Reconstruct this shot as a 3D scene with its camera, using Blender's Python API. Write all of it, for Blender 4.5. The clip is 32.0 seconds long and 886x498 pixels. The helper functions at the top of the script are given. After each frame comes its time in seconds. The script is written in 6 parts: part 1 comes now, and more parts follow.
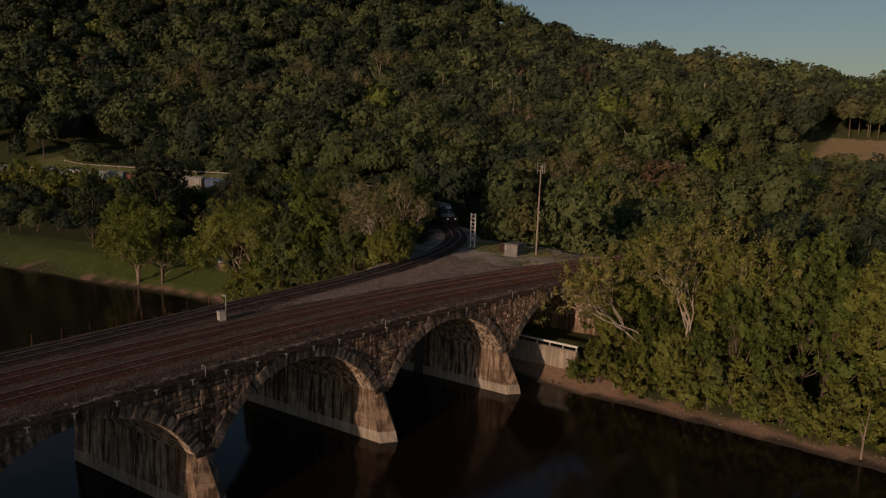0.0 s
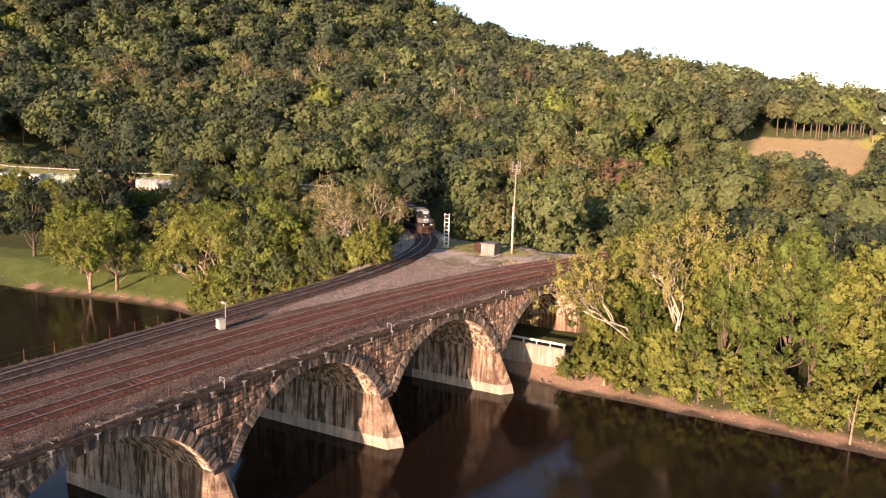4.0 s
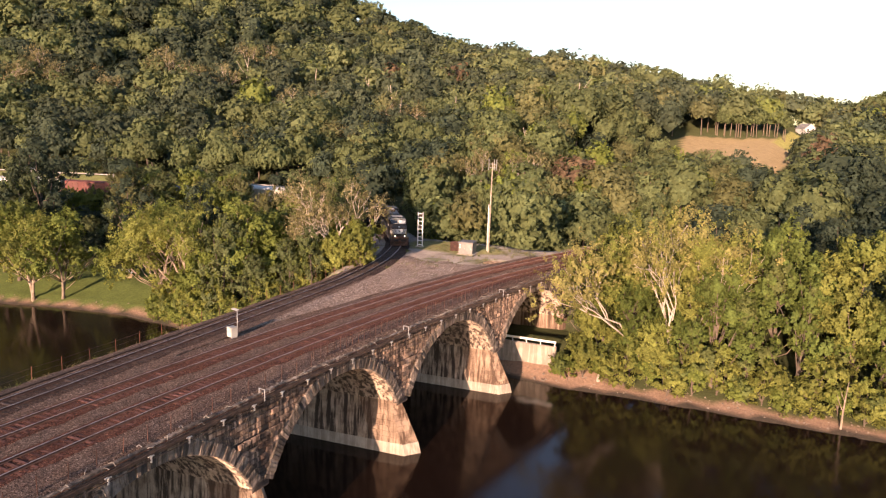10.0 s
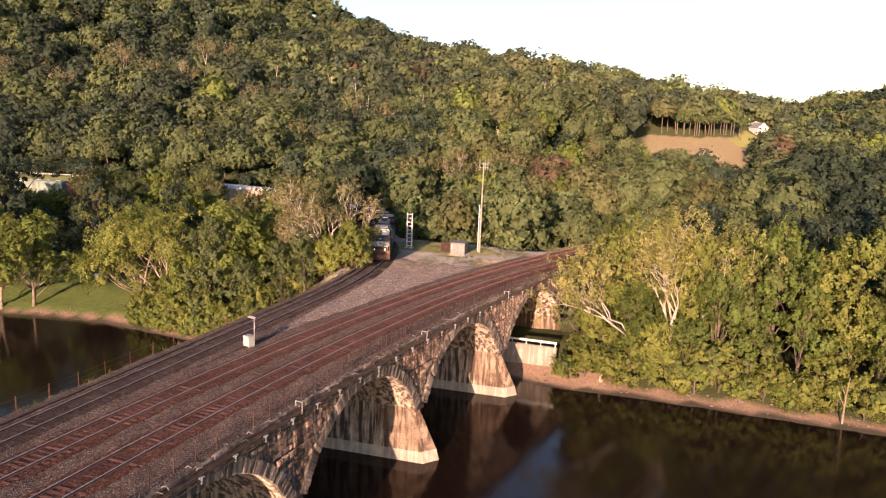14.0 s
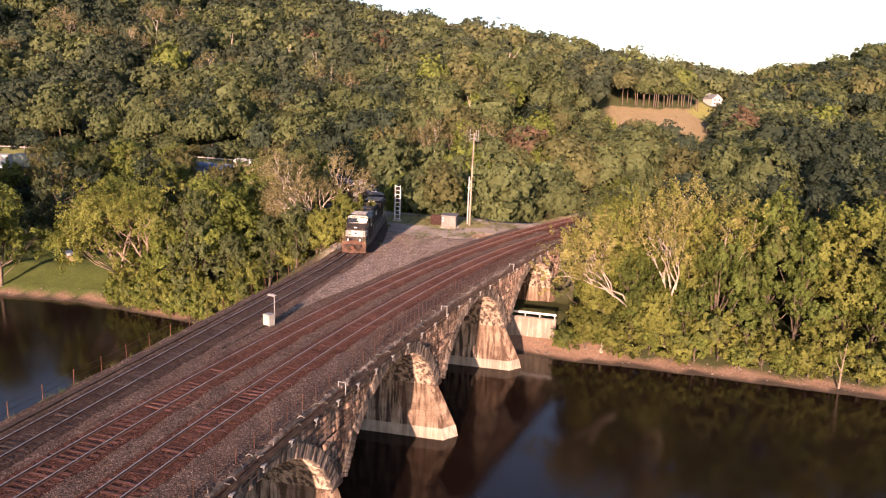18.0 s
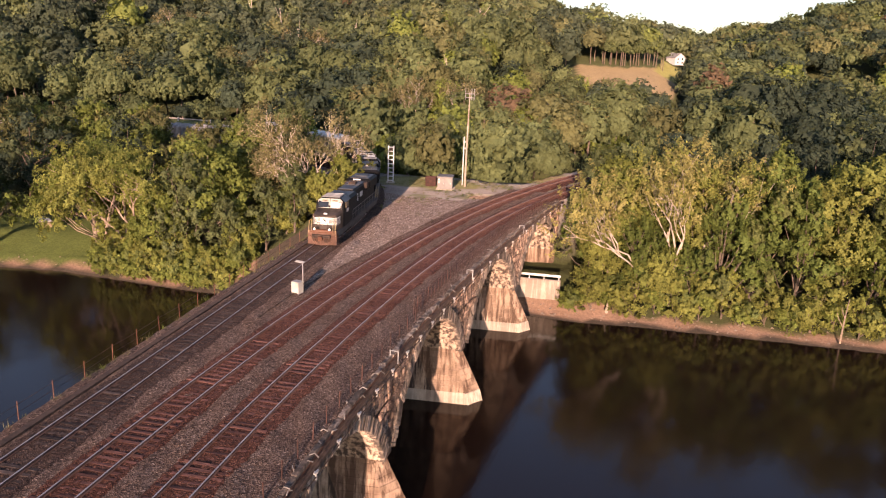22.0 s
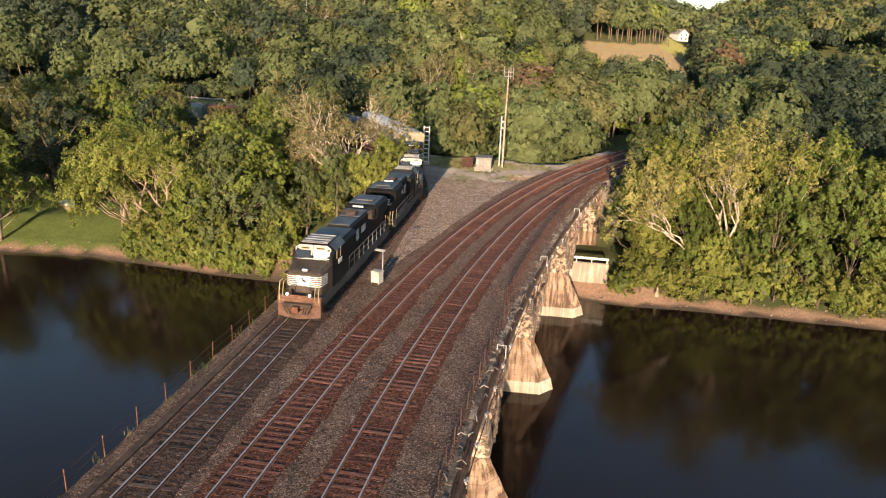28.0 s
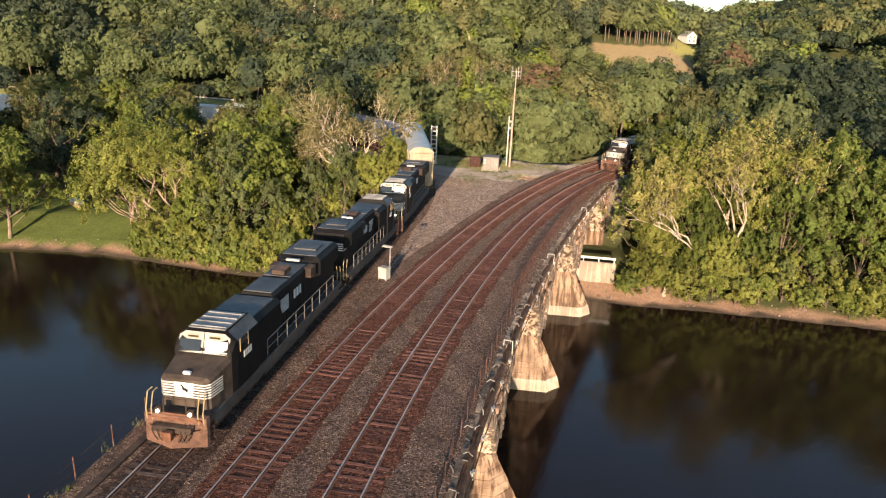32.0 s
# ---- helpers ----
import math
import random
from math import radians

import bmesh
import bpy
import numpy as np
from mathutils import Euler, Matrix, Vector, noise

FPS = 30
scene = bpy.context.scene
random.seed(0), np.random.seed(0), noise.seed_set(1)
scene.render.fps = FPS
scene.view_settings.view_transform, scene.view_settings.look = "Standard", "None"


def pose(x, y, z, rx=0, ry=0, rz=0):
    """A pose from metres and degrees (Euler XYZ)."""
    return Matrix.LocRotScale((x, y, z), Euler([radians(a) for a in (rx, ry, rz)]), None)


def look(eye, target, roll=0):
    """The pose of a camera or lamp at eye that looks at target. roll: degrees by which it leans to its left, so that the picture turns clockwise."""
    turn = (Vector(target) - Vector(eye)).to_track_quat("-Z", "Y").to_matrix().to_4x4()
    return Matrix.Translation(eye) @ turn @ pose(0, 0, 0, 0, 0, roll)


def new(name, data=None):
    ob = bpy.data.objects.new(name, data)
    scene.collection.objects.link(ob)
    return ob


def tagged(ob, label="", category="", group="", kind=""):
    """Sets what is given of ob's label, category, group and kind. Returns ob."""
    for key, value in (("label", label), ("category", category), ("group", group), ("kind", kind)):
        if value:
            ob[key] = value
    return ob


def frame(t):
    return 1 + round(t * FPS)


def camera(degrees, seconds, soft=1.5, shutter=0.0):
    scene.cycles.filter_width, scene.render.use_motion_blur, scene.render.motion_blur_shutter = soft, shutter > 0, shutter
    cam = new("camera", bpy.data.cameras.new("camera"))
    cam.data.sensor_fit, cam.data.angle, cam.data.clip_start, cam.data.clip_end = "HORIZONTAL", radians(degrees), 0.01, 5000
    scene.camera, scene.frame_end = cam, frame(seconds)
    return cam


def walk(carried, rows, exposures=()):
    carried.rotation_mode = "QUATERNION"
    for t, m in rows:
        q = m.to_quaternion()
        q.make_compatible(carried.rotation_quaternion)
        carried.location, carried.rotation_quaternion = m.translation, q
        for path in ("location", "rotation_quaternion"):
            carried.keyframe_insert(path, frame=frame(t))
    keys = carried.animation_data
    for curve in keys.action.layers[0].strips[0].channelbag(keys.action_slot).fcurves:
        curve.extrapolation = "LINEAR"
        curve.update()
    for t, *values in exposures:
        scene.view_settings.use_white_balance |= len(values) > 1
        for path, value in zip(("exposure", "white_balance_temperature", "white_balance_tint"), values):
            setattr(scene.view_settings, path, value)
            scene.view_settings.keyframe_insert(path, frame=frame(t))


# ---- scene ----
cam = camera(61.89, 32.0, soft=1.2)
PATH = [
    (0, (54.557, -50.746, 33.755), (13.660, -8.026, 23.639), 1.68),
    (1, (52.629, -52.050, 33.715), (12.851, -8.282, 23.613), 1.65),
    (2, (50.820, -53.375, 33.679), (11.785, -8.936, 23.608), 1.67),
    (3, (49.140, -54.510, 33.591), (11.740, -8.680, 23.553), 1.73),
    (3.5, (48.361, -54.928, 33.529), (11.494, -8.660, 23.524), 1.69),
    (5.5, (45.181, -56.842, 33.465), (10.646, -8.796, 23.521), 1.74),
    (6, (44.395, -57.260, 33.411), (10.360, -8.855, 23.482), 1.75),
    (7, (42.802, -58.097, 33.266), (9.695, -9.048, 23.355), 1.81),
    (8, (41.183, -58.857, 33.194), (9.088, -9.140, 23.283), 1.88),
    (9, (39.538, -59.486, 33.089), (8.412, -9.148, 23.224), 1.90),
    (10, (37.921, -60.126, 33.044), (7.523, -9.349, 23.165), 1.94),
    (11, (36.273, -60.660, 32.959), (6.549, -9.482, 23.095), 1.93),
    (12, (34.603, -61.255, 32.915), (5.788, -9.555, 23.077), 2.00),
    (13, (32.974, -61.781, 32.975), (5.186, -9.520, 23.146), 2.04),
    (14, (31.249, -62.160, 33.090), (4.473, -9.389, 23.173), 2.05),
    (14.5, (30.352, -62.423, 33.055), (4.099, -9.396, 23.110), 2.06),
    (16.5, (26.830, -63.170, 32.905), (2.670, -9.320, 22.113), 2.15),
    (17, (26.030, -63.314, 32.816), (2.402, -9.310, 21.627), 2.12),
    (18, (24.169, -63.553, 32.637), (1.572, -9.279, 20.651), 2.22),
    (19, (22.507, -63.822, 32.486), (0.768, -9.369, 19.750), 2.20),
    (20, (20.761, -64.035, 32.385), (0.132, -9.332, 18.893), 2.23),
    (21, (18.984, -64.183, 32.205), (-0.660, -9.293, 18.020), 2.29),
    (22, (17.225, -64.396, 32.193), (-1.446, -9.364, 17.263), 2.37),
    (23, (15.497, -64.629, 32.052), (-2.458, -9.552, 16.428), 2.38),
    (24, (13.762, -64.743, 31.990), (-3.834, -9.750, 15.676), 2.44),
    (25, (11.966, -64.813, 31.993), (-5.252, -9.838, 15.220), 2.51),
    (25.5, (11.106, -64.852, 31.975), (-6.072, -9.860, 15.218), 2.50),
    (27.5, (8.984, -64.736, 32.017), (-8.339, -9.769, 15.328), 2.41),
    (28, (9.045, -64.665, 32.085), (-8.404, -9.725, 15.436), 2.35),
    (29, (9.076, -64.557, 32.107), (-8.513, -9.643, 15.520), 2.36),
    (30, (9.177, -64.664, 32.143), (-8.577, -9.802, 15.562), 2.40),
    (31, (9.209, -64.855, 31.926), (-8.704, -10.021, 15.425), 2.33),
    (32, (9.110, -64.901, 31.677), (-8.882, -10.089, 15.188), 2.45),
]
EXPOSURE = [(0, -1.33, 6300, 17), (0.5, -0.65, 6300, 17), (1, -0.02, 6300, 17), (1.5, 0.6, 6300, 17), (2, 1.15, 6300, 17), (2.5, 1.3, 6300, 19), (6, 1.27, 6300, 25), (13, 1.14, 6300, 26), (19, 1.12, 6250, 33), (22, 1.03, 6150, 29), (24, 0.95, 6050, 15), (28, 1.09, 5950, 7), (32, 1.12, 5950, 7)]
walk(cam, [(t, look(eye, target, roll)) for t, eye, target, roll in PATH], EXPOSURE)
SKY_STRENGTH, SUN_STRENGTH = 0.125, 5.0

# ---------- light ----------
SUN_FROM = Vector((0.185, -0.983, 0.145)).normalized()
world = bpy.data.worlds.new("world")
scene.world = world
world.use_nodes = True
wn, wl = world.node_tree.nodes, world.node_tree.links
sky = wn.new("ShaderNodeTexSky")
sky.sky_type, sky.sun_disc = "NISHITA", False
sky.sun_elevation, sky.sun_rotation = radians(9), radians(169)
sky.air_density, sky.dust_density, sky.ozone_density = 1.0, 0.7, 1.4
wl.new(sky.outputs[0], wn["Background"].inputs[0])
wn["Background"].inputs[1].default_value = SKY_STRENGTH
sun_data = bpy.data.lights.new("sun", "SUN")
sun_data.energy, sun_data.angle, sun_data.color = SUN_STRENGTH, radians(0.6), (1.0, 0.71, 0.46)
sun = new("sun", sun_data)
sun.matrix_world = look((0, 0, 200), Vector((0, 0, 200)) - SUN_FROM)

# ---------- materials ----------
def shader(name, rough=0.8, metal=0.0, spec=0.4):
    m = bpy.data.materials.new(name)
    m.use_nodes = True
    b = m.node_tree.nodes["Principled BSDF"]
    b.inputs["Roughness"].default_value, b.inputs["Metallic"].default_value = rough, metal
    b.inputs["Specular IOR Level"].default_value = spec
    b.inputs["Diffuse Roughness"].default_value = 1.0 if rough > 0.8 else 0.0
    return m, m.node_tree.nodes, m.node_tree.links, b


def node(n, kind, **values):
    k = n.new(kind)
    for key, v in values.items():
        k.inputs[key].default_value = v
    return k


def ramp(n, stops):
    r = n.new("ShaderNodeValToRGB")
    e = r.color_ramp.elements
    while len(e) < len(stops):
        e.new(0.5)
    for el, (p, c) in zip(e, stops):
        el.position, el.color = p, (*c, 1)
    return r


def mix(n, l, kind, fac, a, b):
    k = n.new("ShaderNodeMix")
    k.data_type, k.blend_type = "RGBA", kind
    for sock, v in ((k.inputs[0], fac), (k.inputs[6], a), (k.inputs[7], b)):
        if isinstance(v, (int, float)):
            sock.default_value = v
        elif isinstance(v, tuple):
            sock.default_value = (*v, 1)
        else:
            l.new(v, sock)
    return k.outputs[2]


def bump(n, l, b, height, strength, distance):
    k = node(n, "ShaderNodeBump", Strength=strength, Distance=distance)
    l.new(height, k.inputs["Height"])
    l.new(k.outputs[0], b.inputs["Normal"])


def surface(name, low, high, scale=2.0, rough=0.85, metal=0.0, vary=0.35, fine=25.0, relief=0.3, depth=0.02, streak=None, spec=0.3):
    """Two scales of grain, a shade of its own for each object, optional upright streaks of another colour."""
    m, n, l, b = shader(name, rough, metal, spec)
    geo = n.new("ShaderNodeNewGeometry")
    big = node(n, "ShaderNodeTexNoise", Scale=scale, Detail=4.0, Roughness=0.6)
    small = node(n, "ShaderNodeTexNoise", Scale=fine, Detail=3.0, Roughness=0.7)
    for k in (big, small):
        l.new(geo.outputs["Position"], k.inputs["Vector"])
    r = ramp(n, [(0.3, low), (0.7, high)])
    l.new(big.outputs[0], r.inputs[0])
    col = mix(n, l, "MULTIPLY", 0.55, r.outputs[0], ramp_of(n, l, small.outputs[0], 0.45, 1.25))
    info = n.new("ShaderNodeObjectInfo")
    col = mix(n, l, "MULTIPLY", vary, col, ramp_of(n, l, info.outputs["Random"], 0.35, 1.5))
    if streak:
        colour, amount = streak
        mp = node(n, "ShaderNodeMapping", Scale=(2.2, 2.2, 0.16))
        l.new(geo.outputs["Position"], mp.inputs[0])
        s = node(n, "ShaderNodeTexNoise", Scale=1.0, Detail=5.0, Roughness=0.65)
        l.new(mp.outputs[0], s.inputs["Vector"])
        f = ramp(n, [(0.44, (0, 0, 0)), (0.56, (amount,) * 3)])
        l.new(s.outputs[0], f.inputs[0])
        col = mix(n, l, "MIX", f.outputs[0], col, colour)
    l.new(col, b.inputs["Base Color"])
    bump(n, l, b, small.outputs[0], relief, depth)
    return m


def ramp_of(n, l, value, low, high):
    k = node(n, "ShaderNodeMapRange")
    k.inputs["To Min"].default_value, k.inputs["To Max"].default_value = low, high
    l.new(value, k.inputs["Value"])
    return k.outputs[0]


def leafage(name, through_light=0.32):
    """Leaves: the tree's own tint, a shade for each leaf and for each tree; some light comes through."""
    m, n, l, b = shader(name, 0.75, 0.0, 0.12)
    tint = n.new("ShaderNodeAttribute")
    tint.attribute_name = "tint"
    geo, info = n.new("ShaderNodeNewGeometry"), n.new("ShaderNodeObjectInfo")
    col = mix(n, l, "MULTIPLY", 0.9, tint.outputs["Color"], ramp_of(n, l, geo.outputs["Random Per Island"], 0.8, 1.2))
    col = mix(n, l, "MULTIPLY", 0.5, col, ramp_of(n, l, info.outputs["Random"], 0.7, 1.3))
    l.new(col, b.inputs["Base Color"])
    tr = n.new("ShaderNodeBsdfTranslucent")
    l.new(mix(n, l, "MULTIPLY", 1.0, col, (1.0, 1.0, 0.65)), tr.inputs[0])
    ms = node(n, "ShaderNodeMixShader", Fac=through_light)
    l.new(b.outputs[0], ms.inputs[1])
    l.new(tr.outputs[0], ms.inputs[2])
    l.new(ms.outputs[0], n["Material Output"].inputs[0])
    return m


def ground_material():
    """The zone's own colour with clumps, grit and pebbles."""
    m, n, l, b = shader("ground_cover", 0.95, 0.0, 0.15)
    tint = n.new("ShaderNodeAttribute")
    tint.attribute_name = "tint"
    geo = n.new("ShaderNodeNewGeometry")
    big = node(n, "ShaderNodeTexNoise", Scale=0.35, Detail=6.0, Roughness=0.65)
    grit = node(n, "ShaderNodeTexNoise", Scale=3.2, Detail=6.0, Roughness=0.8)
    for k in (big, grit):
        l.new(geo.outputs["Position"], k.inputs["Vector"])
    col = mix(n, l, "MULTIPLY", 0.75, tint.outputs["Color"], ramp_of(n, l, big.outputs[0], 0.4, 1.6))
    col = mix(n, l, "MULTIPLY", 0.9, col, ramp_of(n, l, grit.outputs[0], -0.1, 2.1))
    l.new(col, b.inputs["Base Color"])
    bump(n, l, b, grit.outputs[0], 0.7, 0.15)
    return m


def ballast_material(name="ballast_stone", tint=(1, 1, 1), scale=14.0):
    """Crushed stone: single stones in greys and rusty browns."""
    m, n, l, b = shader(name, 0.9, 0.0, 0.2)
    geo = n.new("ShaderNodeNewGeometry")
    cell = node(n, "ShaderNodeTexVoronoi", Scale=scale, Randomness=1.0)
    l.new(geo.outputs["Position"], cell.inputs["Vector"])
    hue = n.new("ShaderNodeSeparateColor")
    l.new(cell.outputs["Color"], hue.inputs[0])
    stone = ramp(n, [(0.0, (0.05, 0.037, 0.03)), (0.35, (0.135, 0.103, 0.083)), (0.75, (0.235, 0.187, 0.154)), (0.94, (0.33, 0.27, 0.23)), (1.0, (0.55, 0.48, 0.42))])
    l.new(hue.outputs[0], stone.inputs[0])
    big = node(n, "ShaderNodeTexNoise", Scale=0.6, Detail=5.0, Roughness=0.6)
    l.new(geo.outputs["Position"], big.inputs["Vector"])
    tone = ramp(n, [(0.35, (0.6, 0.49, 0.44)), (0.65, (0.79, 0.69, 0.635))])
    l.new(big.outputs[0], tone.inputs[0])
    col = mix(n, l, "MULTIPLY", 1.0, stone.outputs[0], tone.outputs[0])
    col = mix(n, l, "MULTIPLY", 1.0, col, tint)
    l.new(col, b.inputs["Base Color"])
    bump(n, l, b, cell.outputs["Distance"], 1.0, 0.07)
    return m


def water_material():
    m, n, l, b = shader("river_water", 0.08, 0.0, 0.38)
    b.inputs["Base Color"].default_value = (0.017, 0.0095, 0.0065, 1)
    b.inputs["IOR"].default_value = 1.33
    geo = n.new("ShaderNodeNewGeometry")
    mp = node(n, "ShaderNodeMapping", Scale=(1.0, 0.45, 1.0))
    l.new(geo.outputs["Position"], mp.inputs[0])
    a = node(n, "ShaderNodeTexNoise", Scale=2.6, Detail=4.0, Roughness=0.6)
    c = node(n, "ShaderNodeTexNoise", Scale=0.12, Detail=2.0)
    l.new(mp.outputs[0], a.inputs["Vector"])
    l.new(geo.outputs["Position"], c.inputs["Vector"])
    h = mix(n, l, "MULTIPLY", 1.0, a.outputs[0], ramp_of(n, l, c.outputs[0], -0.3, 1.3))
    bump(n, l, b, h, 0.36, 0.06)
    return m


LEAF = leafage("leaves")
GROUND = ground_material()
BALLAST = ballast_material()
WATER = water_material()
STONE = surface("rough_sandstone", (0.14, 0.088, 0.064), (0.6, 0.42, 0.305), 1.1, 0.92, vary=0.9, fine=7, relief=1.0, depth=0.14, streak=((0.045, 0.03, 0.024), 0.85))
DARKSTONE = surface("dark_arch_stone", (0.115, 0.09, 0.075), (0.38, 0.30, 0.24), 1.2, 0.92, vary=0.9, fine=8, relief=0.9, depth=0.1, streak=((0.035, 0.03, 0.026), 0.7))
SOFFIT = surface("stained_soffit", (0.28, 0.20, 0.145), (0.68, 0.53, 0.40), 0.9, 0.9, vary=0.3, fine=6, relief=0.7, depth=0.07, streak=((0.04, 0.026, 0.02), 0.93))
MORTAR = surface("dark_mortar", (0.06, 0.045, 0.038), (0.14, 0.10, 0.08), 1.5, 0.95, relief=0.6)
PIERSTONE = surface("pier_stone", (0.22, 0.145, 0.10), (0.5, 0.36, 0.255), 0.6, 0.9, vary=0.28, fine=9, relief=0.6, depth=0.05, streak=((0.075, 0.042, 0.026), 0.85))
CONCRETE = surface("pale_concrete", (0.42, 0.35, 0.28), (0.66, 0.56, 0.46), 0.7, 0.9, vary=0.2, fine=12, relief=0.3, streak=((0.16, 0.12, 0.09), 0.45))
RAIL = surface("rail_steel", (0.085, 0.045, 0.034), (0.17, 0.095, 0.072), 2.0, 0.85, 0.0, vary=0.1, relief=0.1)
RAILTOP = surface("worn_rail_head", (0.44, 0.37, 0.345), (0.6, 0.52, 0.48), 2.0, 0.5, 0.45, vary=0.0, relief=0.05)
TIE = surface("weathered_tie_wood", (0.078, 0.036, 0.029), (0.18, 0.084, 0.066), 3.0, 0.9, vary=0.7, fine=30, relief=0.5)
OLDTIE = surface("grey_tie_wood", (0.034, 0.024, 0.021), (0.10, 0.073, 0.063), 3.0, 0.9, vary=0.9, fine=30, relief=0.5)
RUST = surface("rusty_steel", (0.12, 0.05, 0.03), (0.27, 0.13, 0.08), 3.0, 0.8, 0.3)
GALV = surface("galvanised_steel", (0.42, 0.40, 0.38), (0.62, 0.60, 0.58), 3.0, 0.5, 0.5, vary=0.2)
WHITE = surface("white_paint", (0.62, 0.60, 0.56), (0.8, 0.78, 0.74), 1.5, 0.5, vary=0.1, fine=15, relief=0.1)
DULLWHITE = surface("dull_white_paint", (0.38, 0.36, 0.32), (0.55, 0.52, 0.47), 1.2, 0.6, vary=0.2)
GREYBOX = surface("grey_cabinet_paint", (0.2, 0.18, 0.165), (0.31, 0.28, 0.255), 1.2, 0.6, vary=0.2, relief=0.1)
WOODPOLE = surface("weathered_pole", (0.28, 0.22, 0.17), (0.45, 0.37, 0.30), 1.5, 0.9, relief=0.3)
BARK = surface("grey_bark", (0.10, 0.075, 0.055), (0.22, 0.17, 0.13), 2.0, 0.95, relief=0.7, depth=0.05)
PALEBARK = surface("pale_bark", (0.38, 0.31, 0.24), (0.62, 0.53, 0.43), 1.6, 0.9, vary=0.3, relief=0.4, depth=0.03)
MIDBARK = surface("brown_bark", (0.20, 0.15, 0.11), (0.42, 0.33, 0.25), 1.6, 0.9, vary=0.3, relief=0.4, depth=0.03)
NOSE = surface("dusty_black_nose", (0.04, 0.03, 0.024), (0.10, 0.076, 0.06), 1.2, 0.6, vary=0.1, spec=0.2)
BLACK = surface("black_loco_paint", (0.008, 0.008, 0.009), (0.018, 0.017, 0.017), 1.0, 0.6, vary=0.1, fine=10, relief=0.02, spec=0.12)
DIRTY = surface("dirty_brown_pilot", (0.085, 0.046, 0.033), (0.24, 0.135, 0.095), 2.0, 0.9, vary=0.2)
UNDER = surface("dark_running_gear", (0.03, 0.022, 0.018), (0.09, 0.06, 0.045), 2.0, 0.85, vary=0.3)
GLASS, _n, _l, _b = shader("window_glass", 0.05, 0.0, 0.8)
_b.inputs["Base Color"].default_value = (0.02, 0.022, 0.024, 1)
YELLOW = surface("yellow_handrail_paint", (0.36, 0.27, 0.13), (0.5, 0.4, 0.23), 2.0, 0.6)
LAMP, _n, _l, _b = shader("lit_headlamp", 0.3)
_b.inputs["Base Color"].default_value = (0.9, 0.85, 0.7, 1)
_b.inputs["Emission Color"].default_value = (1.0, 0.85, 0.62, 1)
_b.inputs["Emission Strength"].default_value = 2.5

# ---------- plan: tracks, faces, ground ----------
DECK, TIE_TOP, RAIL_TOP = 12.98, 13.06, 13.24
SPAN, SKEW = 21.336, 0.19
TURN_C, TURN_R, TURN_A = (-118.7, -10.0), 100.9, math.atan2(17.0, 99.5)


def middle_x(y):
    return -10.6 + (0.00145 if y < 6 else 0.0022) * (y - 6) ** 2


def right_x(y):
    return -6.3 + (0.0015 if y < 8 else 0.0026) * (y - 8) ** 2


def left_x(y):
    if y < 7:
        return -19.2 - 0.165 * (y - 7)
    return TURN_C[0] + math.sqrt(max(TURN_R ** 2 - (y - TURN_C[1]) ** 2, 0))


def face_x(y):
    if y < -45:
        return 2.02 + 0.148 * (-45 - y)
    return -2.2 + (0.0013 if y < 12 else 0.001) * (y - 12) ** 2


def edge_x(y):
    return left_x(min(y, 30)) - 3.3


# the branch line's three arcs: radius and length, then straight
ARCS = ((100.9, 34.0), (56.0, 58.0), (190.0, 80.0))


def branch(s):
    """The branch line: metres back from the curve's beginning; negative towards the river. It falls a little past the curve."""
    s = float(s)
    if s < 0:
        return Vector((-19.2 - 0.163 * s, 7 + 0.9866 * s, 0))
    a, rest = TURN_A, s
    x, y = TURN_C[0] + TURN_R * math.cos(a), TURN_C[1] + TURN_R * math.sin(a)
    for r, ln in ARCS:
        g = min(rest, ln)
        b = a + g / r
        x, y = x + r * (math.cos(b) - math.cos(a)), y + r * (math.sin(b) - math.sin(a))
        a, rest = b, rest - g
    u = min(max(s - 25, 0) / 125, 1)
    return Vector((x - rest * math.sin(a), y + rest * math.cos(a), -2.0 * u * u * (3 - 2 * u)))


def along(fx, y0, y1, step):
    """Points at even steps on a line given as x(y)."""
    pts, y = [], y0
    while y < y1:
        pts.append(Vector((fx(y), y, 0)))
        dx = (fx(y + 0.05) - fx(y)) / 0.05
        y += step / math.hypot(1, dx)
    return pts


def smooth(a, b, v):
    v = np.clip((v - a) / (b - a), 0, 1)
    return v * v * (3 - 2 * v)


SHORE_X = (-700, -300, -180, -117, -94, -80, -69, -45, -21, -14, 0, 5, 12, 41, 120, 300, 700)
SHORE_Y = (-190, -75, -28, 0, 7, 13, 15.8, 16.5, 19.5, 26, 27, 27.2, 28.8, 32.5, 45, 85, 190)
RIDGE_A = (-110, -85, -75, -60, -50, -38, -29, -20, -14, -6, -3, 2, 7, 14, 30, 60)
RIDGE_D = (640, 620, 600, 580, 560, 540, 480, 440, 420, 410, 520, 650, 650, 640, 640, 640)
RIDGE_H = (150, 195, 205, 187, 158, 107, 72, 58, 50.5, 41, 39, 58, 73, 87, 98, 105)
FOOT_D = (290, 280, 270, 255, 240, 205, 180, 168, 185, 190, 225, 330, 350, 330, 300, 300)


